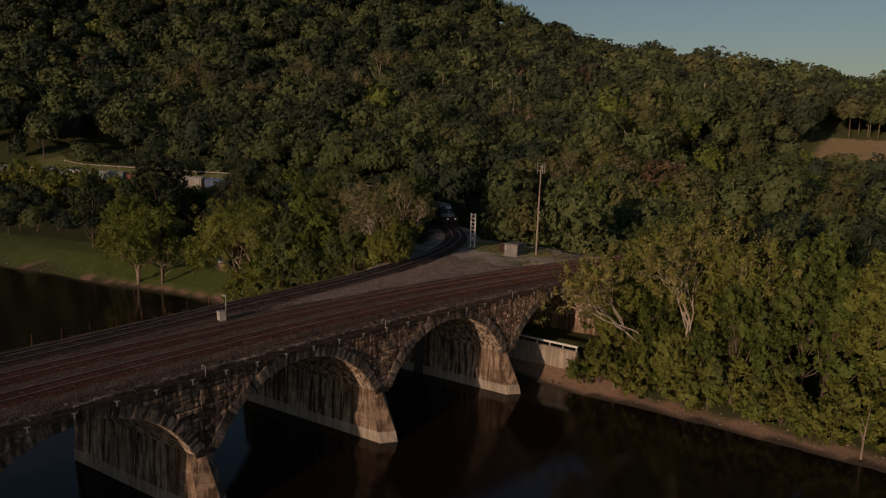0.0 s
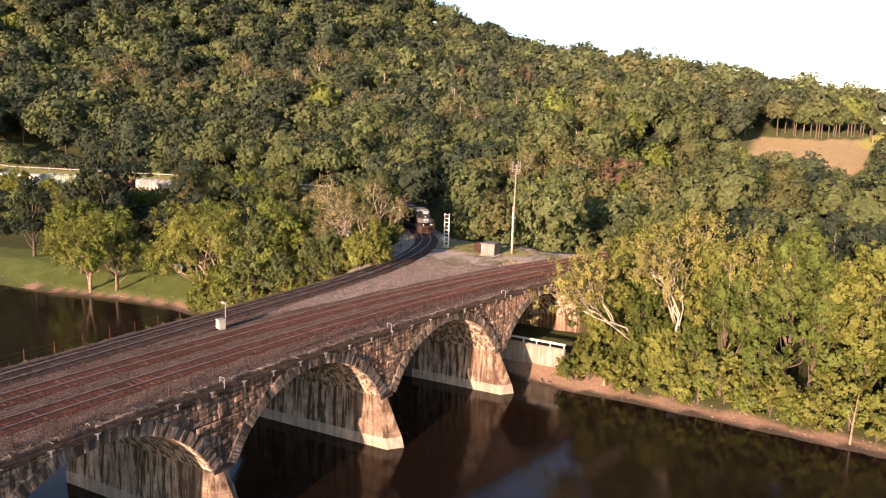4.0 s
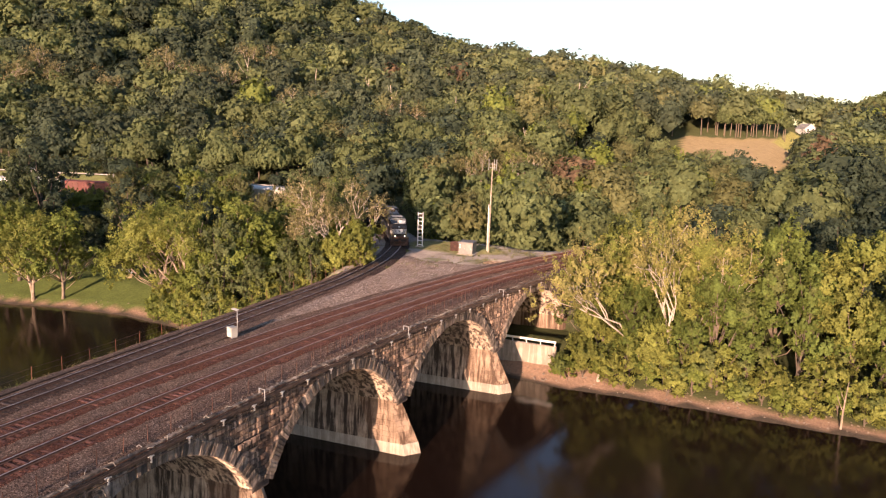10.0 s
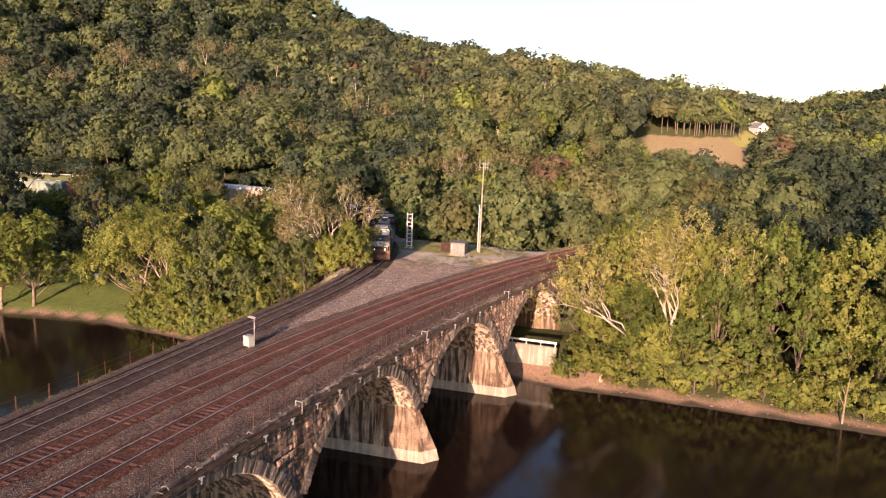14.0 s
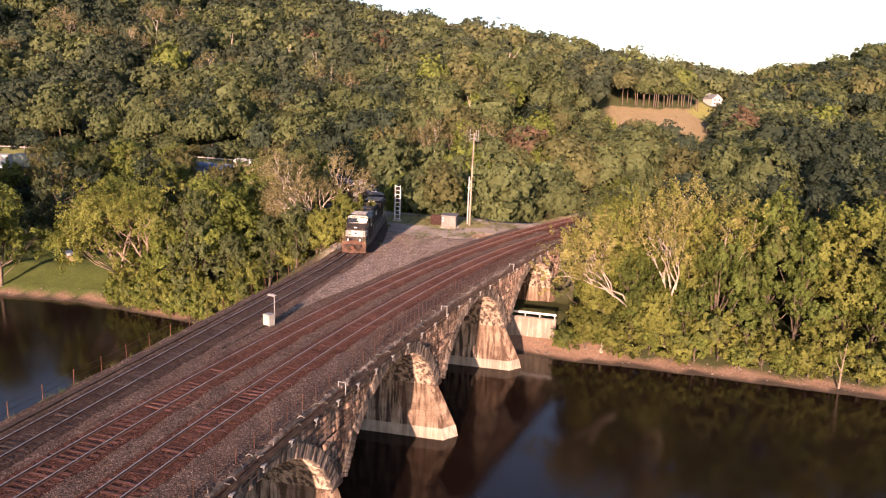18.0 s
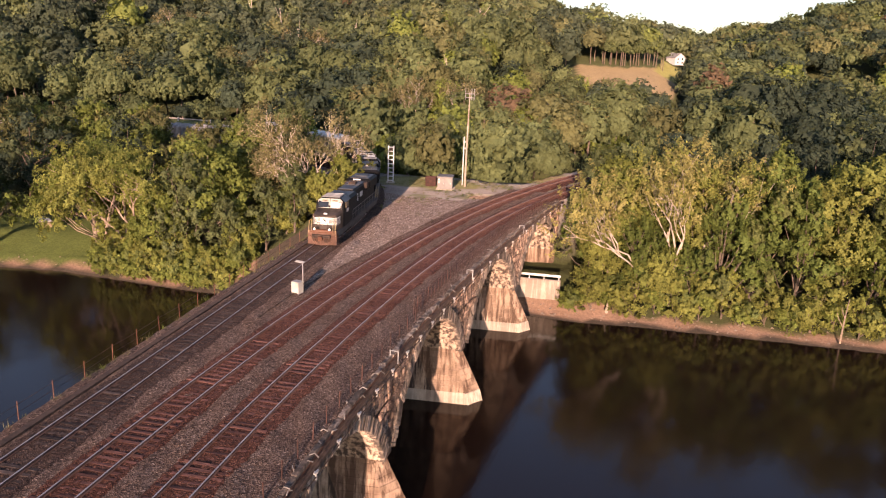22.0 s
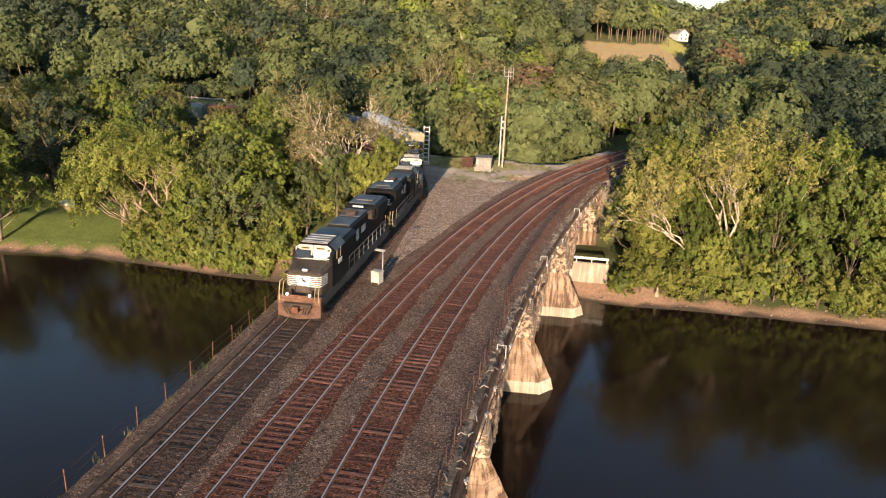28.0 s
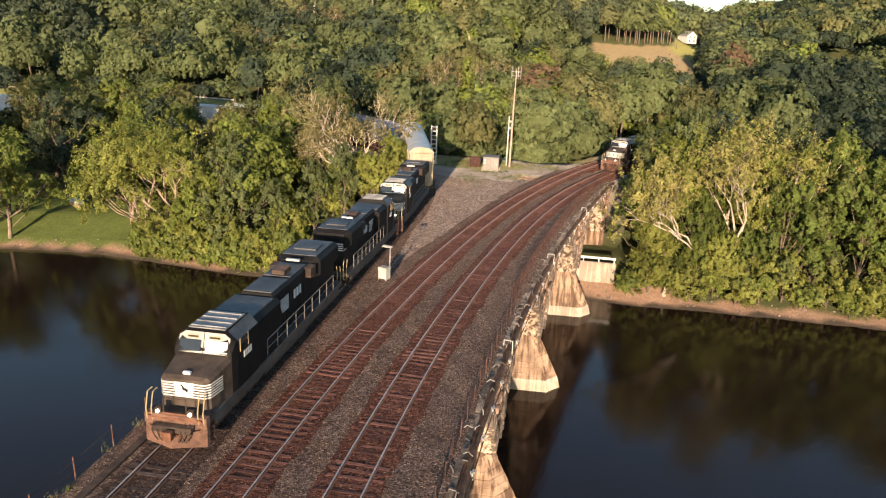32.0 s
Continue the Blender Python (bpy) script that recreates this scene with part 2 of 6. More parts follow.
def hill(x, y):
    a = np.degrees(np.arctan2(x - 30, y + 60))
    d = np.hypot(x - 30, y + 60)
    f, r, h = np.interp(a, RIDGE_A, FOOT_D), np.interp(a, RIDGE_A, RIDGE_D), np.interp(a, RIDGE_A, RIDGE_H)
    u = np.clip((d - f) / (r - f), 0, 1)
    rise = (h - 12.6) * u ** np.interp(a, (-35, -18), (1.25, 0.86))
    return rise - np.clip(d - r, 0, 400) * 0.18 * (d > r) + 1.6 * np.sin(x * 0.031 + y * 0.017) * u + 1.3 * np.sin(y * 0.043 - x * 0.02) * u


LINE = np.array([(branch(k)[0], branch(k)[1]) for k in np.arange(-4, 440, 2.0)])
LINE_T = np.gradient(LINE, axis=0)
LINE_T /= np.linalg.norm(LINE_T, axis=1)[:, None]


def off_branch(x, y):
    """Metres off the branch line, above zero on the hill's side, and the metres along it."""
    x, y = np.atleast_1d(np.asarray(x, float)).ravel(), np.atleast_1d(np.asarray(y, float)).ravel()
    d, k = np.empty(len(x)), np.empty(len(x), int)
    for i in range(0, len(x), 4000):
        g = (x[i:i + 4000, None] - LINE[None, :, 0]) ** 2 + (y[i:i + 4000, None] - LINE[None, :, 1]) ** 2
        k[i:i + 4000] = g.argmin(1)
        d[i:i + 4000] = np.sqrt(g.min(1))
    side = LINE_T[k, 0] * (y - LINE[k, 1]) - LINE_T[k, 1] * (x - LINE[k, 0])
    return np.where(side > 0, -d, d), k * 2.0 - 4


def height(x, y):
    """The ground's height; takes arrays."""
    x, y = np.asarray(x, float), np.asarray(y, float)
    back = y - np.interp(x, SHORE_X, SHORE_Y)
    bank = np.where(x < -15, 0.25 + 1.0 * smooth(0.2, 2.2, back) + 1.6 * smooth(2, 12, back), 0.2 + 0.9 * smooth(0.5, 3.5, back) + 2.4 * smooth(3, 9, back))
    off, run = (v.reshape(x.shape) for v in off_branch(x, y))
    inside = (off < 0) & (x < -18)
    bank = bank + np.where(inside, 4.2, np.where(x > 8, 7.0, 9.6)) * smooth(30, 75, back) * np.where(x < -15, 1, smooth(14, 60, back))
    bank = np.where(back < 0.2, -2.5 + 2.7 * smooth(-5, 0.2, back), bank)
    low = bank
    # railway fill: distance to the three lines and the yard between them
    vl, vr, vm = np.vectorize(left_x), np.vectorize(right_x), np.vectorize(middle_x)
    yy = np.clip(y, -50, 72)
    dl = np.abs(off)
    dr = np.minimum(np.abs(x - vr(np.clip(y, -50, 160))), np.abs(x - vm(np.clip(y, -50, 160))))
    yard = (x > np.where(y < 46, vl(np.minimum(yy, 46)), -36)) & (x < vr(yy)) & (y < 54)
    yard2 = np.hypot((x + 22) / 16, (y - 42) / 13) < 1
    far = np.minimum(dl, dr)
    far = np.where(yard | yard2, 0, far)
    ur = np.clip((run - 25) / 125, 0, 1)
    fill = 12.75 - np.where(dl < dr, 2.0 * ur * ur * (3 - 2 * ur), 0) - np.clip(far - 4.2, 0, 99) / 1.35
    fill = np.where(y > np.where(x < -12.6, 17.5, 43 + 0.19 * x), fill, -9)
    out = np.maximum(low, np.where(fill > low, fill, low))
    hollow = 8.0 * smooth(98, 124, y) * (1 - smooth(182, 206, y)) * smooth(-46, -30, x) * (1 - smooth(14, 26, x)) * smooth(7, 22, dr)
    road = 3.2 * smooth(7.5, 12, off) * (1 - smooth(24, 30, off)) * smooth(62, 80, run)
    return out + np.where(back > 12, hill(x, y), 0) + road - hollow

# ---------- mesh helpers ----------
def mesh_of(name, verts, faces, mats, slots=None, shade=False):
    me = bpy.data.meshes.new(name)
    me.from_pydata([tuple(v) for v in verts], [], faces)
    for m in mats if isinstance(mats, (list, tuple)) else [mats]:
        me.materials.append(m)
    if slots is not None:
        me.polygons.foreach_set("material_index", np.asarray(slots, np.int32))
    if shade:
        me.polygons.foreach_set("use_smooth", np.ones(len(me.polygons), bool))
    me.update()
    return me


def child(name, me, parent, m=None, label=""):
    ob = new(name, me)
    ob.parent = parent
    if m is not None:
        ob.matrix_basis = m
    return tagged(ob, label)


def thing(name, label, category, m=None, group="", kind=""):
    ob = new(name)
    if m is not None:
        ob.matrix_basis = m
    return tagged(ob, label, category, group, kind)


class Solid:
    """Boxes, prisms and tubes gathered into one mesh of a part."""

    def __init__(self):
        self.v, self.f, self.s = [], [], []

    def add(self, verts, faces, slot=0):
        o = len(self.v)
        self.v += [tuple(v) for v in verts]
        self.f += [tuple(i + o for i in f) for f in faces]
        self.s += [slot] * len(faces)
        return self

    def box(self, c, size, m=None, taper=1.0, slot=0):
        """A box with slightly cut edges; taper: the top's size against the foot's."""
        hx, hy, hz = (s / 2 for s in size)
        vs = []
        e = min(0.02, min(size) * 0.15)
        for z, k, g in ((-hz, 1, e), (-hz + e, 1, 0), (hz - e, taper, 0), (hz, taper, e)):
            for sx, sy in ((-1, -1), (1, -1), (1, 1), (-1, 1)):
                p = Vector((sx * (hx * k - g), sy * (hy * k - g), z))
                p = (m @ p if m else p) + Vector(c)
                vs.append(p)
        fs = [(3, 2, 1, 0), (12, 13, 14, 15)]
        for r in range(3):
            for i in range(4):
                j = (i + 1) % 4
                fs.append((r * 4 + i, r * 4 + j, r * 4 + 4 + j, r * 4 + 4 + i))
        return self.add(vs, fs, slot)

    def prism(self, outline, z0, z1, inset=0.0, slot=0):
        n = len(outline)
        c = sum((Vector((*p, 0)) for p in outline), Vector()) / n
        top = [Vector((*p, 0)).lerp(c, inset) for p in outline]
        vs = [(p[0], p[1], z0) for p in outline] + [(p.x, p.y, z1) for p in top]
        fs = [tuple(range(n - 1, -1, -1)), tuple(range(n, 2 * n))] + [(i, (i + 1) % n, n + (i + 1) % n, n + i) for i in range(n)]
        return self.add(vs, fs, slot)

    def tube(self, pts, radii, sides=6, slot=0):
        pts = [Vector(p) for p in pts]
        if not isinstance(radii, (list, tuple)):
            radii = [radii] * len(pts)
        vs, fs = [], []
        for i, (p, r) in enumerate(zip(pts, radii)):
            d = (pts[min(i + 1, len(pts) - 1)] - pts[max(i - 1, 0)]).normalized()
            a = d.orthogonal().normalized()
            b = d.cross(a)
            vs += [p + r * (math.cos(t) * a + math.sin(t) * b) for t in (2 * math.pi * k / sides for k in range(sides))]
        for i in range(len(pts) - 1):
            for k in range(sides):
                j = (k + 1) % sides
                fs.append((i * sides + k, i * sides + j, (i + 1) * sides + j, (i + 1) * sides + k))
        fs += [tuple(range(sides - 1, -1, -1)), tuple(range((len(pts) - 1) * sides, len(pts) * sides))]
        return self.add(vs, fs, slot)

    def mesh(self, name, mats, shade=False):
        return mesh_of(name, self.v, self.f, mats, self.s, shade)


def strip(name, rows, mats, shade=True):
    """A sheet through rows of points of equal number."""
    w = len(rows[0])
    vs = [p for r in rows for p in r]
    fs = [(i * w + k, i * w + k + 1, (i + 1) * w + k + 1, (i + 1) * w + k) for i in range(len(rows) - 1) for k in range(w - 1)]
    return mesh_of(name, vs, fs, mats, shade=shade)


def set_tint(me, colours):
    at = me.color_attributes.new("tint", "FLOAT_COLOR", "POINT")
    at.data.foreach_set("color", np.c_[colours, np.ones(len(colours))].astype(np.float32).ravel())


# ---------- ground, water ----------
def in_field(x, y, margin):
    """The tilled field: left and right bounds and its depth."""
    return (x > -21 - (y - 183) * 0.23 - margin) & (x < 6 + (y - 188) * 0.0 + margin) & (y > 194 - margin) & (y < 246 + (x + 30) * 1.35 + margin)


def ground():
    xs = np.concatenate([np.arange(-2400, -400, 100), np.arange(-400, -140, 10), np.arange(-140, 60, 1.4), np.arange(60, 300, 8), np.arange(300, 2401, 100)])
    ys = np.concatenate([np.arange(-1500, -60, 80), np.arange(-60, 8, 6), np.arange(8, 80, 1.1), np.arange(80, 350, 6), np.arange(350, 700, 12), np.arange(700, 3001, 100)])
    X, Y = np.meshgrid(xs, ys)
    Z = height(X, Y)
    Z = np.where(Y < -300, 1.5, Z)
    rng = np.random.default_rng(3)
    Z = Z + rng.normal(0, 0.06, Z.shape) * (Z > 0.1)
    back = Y - np.interp(X, SHORE_X, SHORE_Y)
    col = np.empty(X.shape + (3,))
    col[:] = (0.05, 0.055, 0.022)
    d = np.hypot(X - 30, Y + 60)
    col[back < np.where(X < -62, 1.1, np.where(X < -15, 0.7, 1.9))] = (0.2, 0.13, 0.09)
    col[(X > -15) & (X < 9) & (back < 4.5)] = (0.25, 0.16, 0.11)
    col[(back < 0.4)] = (0.05, 0.04, 0.03)
    lawn = (X < -62) & (back > 1.1) & (back < 22) & (X > -190)
    col[lawn] = (0.08, 0.1, 0.027)
    gravel = (Z > 12.2) & (Y < 75) & (X > -50) & (d < 160)
    col[gravel] = (0.24, 0.205, 0.18)
    patch = np.sin(X * 0.9 + 2.1 * np.sin(Y * 0.37)) + np.sin(Y * 0.8 + 1.7 * np.sin(X * 0.31)) + rng.normal(0, 0.5, X.shape)
    col[gravel & (patch > 0.9)] = (0.15, 0.14, 0.085)
    col[gravel & (patch < -1.1)] = (0.27, 0.235, 0.205)
    verge = gravel & (np.hypot((X + 24) / 9, (Y - 47) / 6) < 1)
    col[verge] = (0.17, 0.16, 0.07)
    dry = gravel & (np.hypot((X + 8) / 9, (Y - 62) / 5) < 1)
    col[dry] = (0.26, 0.2, 0.11)
    off, run = (v.reshape(X.shape) for v in off_branch(X, Y))
    col[(off > 5) & (off < 17) & (run > 80) & (run < 240)] = (0.13, 0.135, 0.05)
    field = in_field(X, Y, 0)
    col[field] = (0.19, 0.145, 0.08)
    meadow = (np.abs(X - 4) < 9) & (Y > 268) & (Y < 330)
    col[meadow] = (0.20, 0.19, 0.06)
    meadow = (np.hypot((X - 74) / 17, (Y - 330) / 30) < 1)
    col[meadow] = (0.085, 0.115, 0.035)
    me = strip("ground", [[(X[i, j], Y[i, j], Z[i, j]) for j in range(len(xs))] for i in range(len(ys))], GROUND)
    set_tint(me, col.reshape(-1, 3))
    tagged(new("ground", me), "river banks, gravel yard and wooded hillside", "ground", kind="structure")


ground()
tagged(new("water", mesh_of("water", [(-2400, -1500, 0), (2400, -1500, 0), (2400, 400, 0), (-2400, 400, 0)], [(0, 1, 2, 3)], WATER)), "dark calm brown river water", "river", kind="structure")


def grid_mesh(name, g, mats):
    """A sheet of facets through a grid of points."""
    h, w = g.shape[:2]
    me = bpy.data.meshes.new(name)
    me.vertices.add(h * w)
    me.vertices.foreach_set("co", g.astype(np.float32).ravel())
    i = (np.arange(h - 1)[:, None] * w + np.arange(w - 1)[None]).ravel()
    q = np.stack([i, i + 1, i + w + 1, i + w], 1).astype(np.int32)
    me.loops.add(q.size)
    me.loops.foreach_set("vertex_index", q.ravel())
    me.polygons.add(len(q))
    me.polygons.foreach_set("loop_start", np.arange(0, q.size, 4, dtype=np.int32))
    me.materials.append(mats)
    me.update(calc_edges=True)
    return me


def stones_grid(rows, rough, seed):
    """Shakes the points of a grid as single stones would lie."""
    rng = np.random.default_rng(seed)
    g = np.array(rows, float)
    g[:, 1:-1] += rng.uniform(-1, 1, g[:, 1:-1].shape) * (0.04, 0.04, rough)
    return g


# ---------- bridge ----------
GRAVEL = ballast_material("trodden_gravel", (1.75, 1.95, 2.1), 9.0)
def at_face(q, off=0.0):
    x = 0.0
    for _ in range(8):
        x = face_x(q + SKEW * x) + off
    return Vector((x, q + SKEW * x, 0))


def at_edge(q):
    x = -15.0
    for _ in range(12):
        x = edge_x(q + SKEW * x)
    return Vector((x, q + SKEW * x, 0))


def up(p, z):
    return Vector((p.x, p.y, z))


ARCH_R, ARCH_Z, HALF, SPRING, CROWN = 10.6, 0.65, 9.45, 5.45, 11.25
PIERS = [SPAN * k for k in range(-6, 3)]
bridge = thing("arch_bridge", "long stone arch railway bridge with stained masonry over the river", "bridge", kind="structure")


def arch_points(q0, n=20, extra=0.0):
    c = q0 + SPAN / 2
    a0 = math.asin(HALF / ARCH_R)
    return [(c + (ARCH_R + extra) * math.sin(a), ARCH_Z + (ARCH_R + extra) * math.cos(a)) for a in np.linspace(-a0, a0, n + 1)]


def build_bridge():
    for q0 in PIERS[:-1]:
        pts = arch_points(q0)
        rows = [[up(at_face(q, -0.12).lerp(at_edge(q), t), z) for t in np.linspace(0, 1, 7)] for q, z in pts]
        child("arch_barrel", strip("arch_barrel", rows, SOFFIT), bridge, label="stained stone arch soffit")
        # spandrel backing behind the stones, both faces
        ext = arch_points(q0, 20, 0.3)
        ext = [(q0 + 1.0, 5.0)] + ext + [(q0 + SPAN - 1.0, 5.0)]
        for name, side in (("spandrel_wall", lambda q: at_face(q, -0.1)), ("far_spandrel_wall", at_edge)):
            low = [up(side(q), z) for q, z in ext]
            high = [up(side(q), 12.55) for q, z in ext]
            low = [up(side(q0 - 0.05), 5.0)] + low + [up(side(q0 + SPAN + 0.05), 5.0)]
            high = [up(side(q0 - 0.05), 12.55)] + high + [up(side(q0 + SPAN + 0.05), 12.55)]
            child(name, strip(name, [low, high], MORTAR), bridge)
    # deck filling and ballast
    rows = []
    across = np.array((0, 0.015, *np.linspace(0.03, 0.97, 118), 0.985, 1))
    for y in (*np.arange(-135, -62, 3.0), *np.arange(-62, 47.1, 0.17)):
        f, e = face_x(y) + 0.05, edge_x(y)
        if y > 18:
            e = middle_x(y) - 3.0
        low = np.interp(across, (0, 0.02, 0.98, 1), (0.25, 0, 0, 0.25))
        rows.append(np.c_[e + (f - e) * across, np.full(len(across), y), DECK - low + 0.04 * np.sin(across * 40 + y * 0.9) * np.sin(y * 0.53)])
    gr = []
    for y in np.arange(-20, 38.1, 0.3):
        a, b = left_x(y) + 2.3, middle_x(y) - 2.3
        w = smooth(-16, 3, y)
        c = (a + b) / 2
        a, b = c + (a - c) * w, c + (b - c) * w
        u = np.linspace(0, 1, 60)
        gr.append(np.c_[a + (b - a) * u, np.full(60, y), DECK + 0.075 - 0.17 * smooth(16, 27, y) - 0.3 * smooth(31, 38, y) + 0.03 * np.sin(u * 9 + y * 0.6)])
    child("gravel_infill", grid_mesh("gravel_infill", stones_grid(gr, 0.008, 9), GRAVEL), bridge, label="pale trodden gravel between the tracks")
    child("ballast_deck", grid_mesh("ballast_deck", stones_grid(rows, 0.018, 8), BALLAST), bridge, label="grey crushed stone ballast")


def build_piers():
    for q0 in PIERS:
        last = q0 > 30
        nose = at_face(q0, 2.25)
        tail = at_edge(q0) - Vector((1.2, 0.23, 0))
        ax = (nose - tail).normalized()
        sd = Vector((-ax.y, ax.x, 0))
        def ring(back, half, tip):
            a = nose - ax * back
            return [a + sd * half, tail + sd * half, tail - sd * half, a - sd * half, nose - ax * tip]
        if last:
            # abutment wall under the far end of the last arch
            b = Solid()
            f0, e0 = at_face(q0 - 1.3, -0.05), at_edge(q0 - 1.3)
            f1, e1 = at_face(q0 + 6, -0.05), at_edge(q0 + 6)
            b.add([up(f0, -1), up(e0, -1), up(e1, -1), up(f1, -1), up(f0, 12.6), up(e0, 12.6), up(e1, 12.6), up(f1, 12.6)], [(0, 1, 5, 4), (3, 0, 4, 7), (1, 2, 6, 5), (4, 5, 6, 7)])
            child("abutment", b.mesh("abutment", PIERSTONE), bridge, label="rust-streaked stone abutment")
            continue
        body = Solid()
        r0, r1 = ring(1.72, 1.36, 0.56), ring(3.4, 1.08, 2.75)
        vs = [up(p, 0.9) for p in r0] + [up(p, 5.7) for p in r1]
        body.add(vs, [(i, (i + 1) % 5, 5 + (i + 1) % 5, 5 + i) for i in range(5)] + [(5, 6, 7, 8, 9)])
        child("pier_body", body.mesh("pier_body", SOFFIT), bridge)
        col = Solid()
        c0, c1 = ring(1.1, 1.46, -0.25), ring(1.62, 1.39, 0.46)
        vs = [up(p, -1.5) for p in c0] + [up(p, 1.15) for p in c1] + [up(p, 1.15) for p in r0]
        col.add(vs, [(i, (i + 1) % 5, 5 + (i + 1) % 5, 5 + i) for i in range(5)] + [(5 + i, 5 + (i + 1) % 5, 10 + (i + 1) % 5, 10 + i) for i in range(5)])
        child("concrete_collar", col.mesh("concrete_collar", CONCRETE), bridge, label="pale concrete collar at the waterline")


build_bridge()
build_piers()



# ---------- tracks ----------
def rail_profile():
    return [(-0.07, -0.18), (0.07, -0.18), (0.07, -0.165), (0.012, -0.15), (0.012, -0.045), (0.037, -0.035), (0.037, -0.006), (0.03, 0.0), (-0.03, 0.0), (-0.037, -0.006), (-0.037, -0.035), (-0.012, -0.045), (-0.012, -0.15), (-0.07, -0.165)]


def rail_mesh(pts, off):
    prof = rail_profile()
    vs, fs, sl = [], [], []
    n = len(prof)
    for i, p in enumerate(pts):
        d = (pts[min(i + 1, len(pts) - 1)] - pts[max(i - 1, 0)]).normalized()
        s = Vector((d.y, -d.x, 0))
        vs += [p + s * (off + a) + Vector((0, 0, RAIL_TOP + b)) for a, b in prof]
    for i in range(len(pts) - 1):
        for k in range(n):
            j = (k + 1) % n
            fs.append((i * n + k, i * n + j, (i + 1) * n + j, (i + 1) * n + k))
            sl.append(1 if k in (6, 7, 8) else 0)
    return mesh_of("rail", vs, fs, [RAIL, RAILTOP], sl)


def bed_mesh(pts, mats, half=1.42):
    rows = []
    a = np.array((-half - 0.7, *np.linspace(-half, half, 20), half + 0.7))
    h = np.array((-0.22, *[0.05] * 20, -0.22))
    for i, p in enumerate(pts[:-1]):
        d = (pts[i + 1] - pts[max(i - 1, 0)]).normalized()
        s = Vector((d.y, -d.x, 0))
        near = -62 < p.y < 48 and p.x > -40
        for u in (0, 1 / 3, 2 / 3) if near else (0,) if i % 4 == 0 else ():
            c = p.lerp(pts[i + 1], u)
            rows.append(np.c_[c.x + s.x * a, c.y + s.y * a, c.z + DECK + h])
    return grid_mesh("ballast_bed", stones_grid(rows, 0.018, 5), mats)


def tie_mesh(name, m, seed):
    r = random.Random(seed)
    b = Solid()
    b.box((0, 0, 0), (2.6, 0.225, 0.18))
    b.v = [(x + r.uniform(-0.02, 0.02), y + r.uniform(-0.012, 0.012), z + r.uniform(-0.008, 0.012)) for x, y, z in b.v]
    return b.mesh(name, m)


RUSTBED = ballast_material("rust_stained_ballast", (0.74, 0.46, 0.38))
DULLBED = ballast_material("dull_ballast", (0.5, 0.46, 0.45))


def railway(label, pts, near, bed, tie_mat, seed):
    """pts: points 0.53 m apart; near: the stretch of them whose ties are parts of their own."""
    t = thing("railway_track", label, "railway track", group="railway tracks", kind="structure")
    child("ballast_bed", bed_mesh(pts, bed), t)
    for off in (-0.755, 0.755):
        child("rail", rail_mesh(pts[::3], off), t, label="worn steel rail")
    kinds = [tie_mesh("tie", tie_mat, seed + k) for k in range(5)]
    rest, r = Solid(), random.Random(seed)
    for i, p in enumerate(pts):
        d = (pts[min(i + 1, len(pts) - 1)] - pts[max(i - 1, 0)]).normalized()
        z = p.z + TIE_TOP - 0.11 + r.uniform(-0.02, 0.015)
        m = Matrix.Translation((p.x, p.y, z)) @ Matrix.Rotation(math.atan2(d.y, d.x) - math.pi / 2 + r.gauss(0, 0.018), 4, "Z") @ Matrix.Translation((r.uniform(-0.09, 0.09), 0, 0))
        if near[0] <= i < near[1]:
            child("tie", kinds[r.randrange(5)], t, m)
        else:
            rest.box((p.x, p.y, z), (2.6, 0.225, 0.18), m.to_3x3())
    tagged(child("ties", rest.mesh("ties", tie_mat), t), kind="stuff")
    return t


M_PTS, R_PTS = along(middle_x, -110, 120, 0.53), along(right_x, -110, 120, 0.53)
L_PTS = [branch(s) for s in np.arange(-105, 420, 0.53)]
railway("rust-brown railway track on stained ballast", M_PTS, (110, 380), RUSTBED, TIE, 10)
railway("rust-brown railway track on stained ballast", R_PTS, (110, 380), RUSTBED, TIE, 20)
railway("dull branch track with old grey ties", L_PTS, (80, 340), DULLBED, OLDTIE, 30)

# ---------- trees ----------
def ball_faces(n):
    """The triangles of a sphere of unit size, as (faces, 3, 3)."""
    bm = bmesh.new()
    bmesh.ops.create_icosphere(bm, subdivisions=n, radius=1.0)
    f = np.array([[v.co[:] for v in f.verts] for f in bm.faces])
    bm.free()
    return f


BALL, COARSE = ball_faces(3), ball_faces(2)


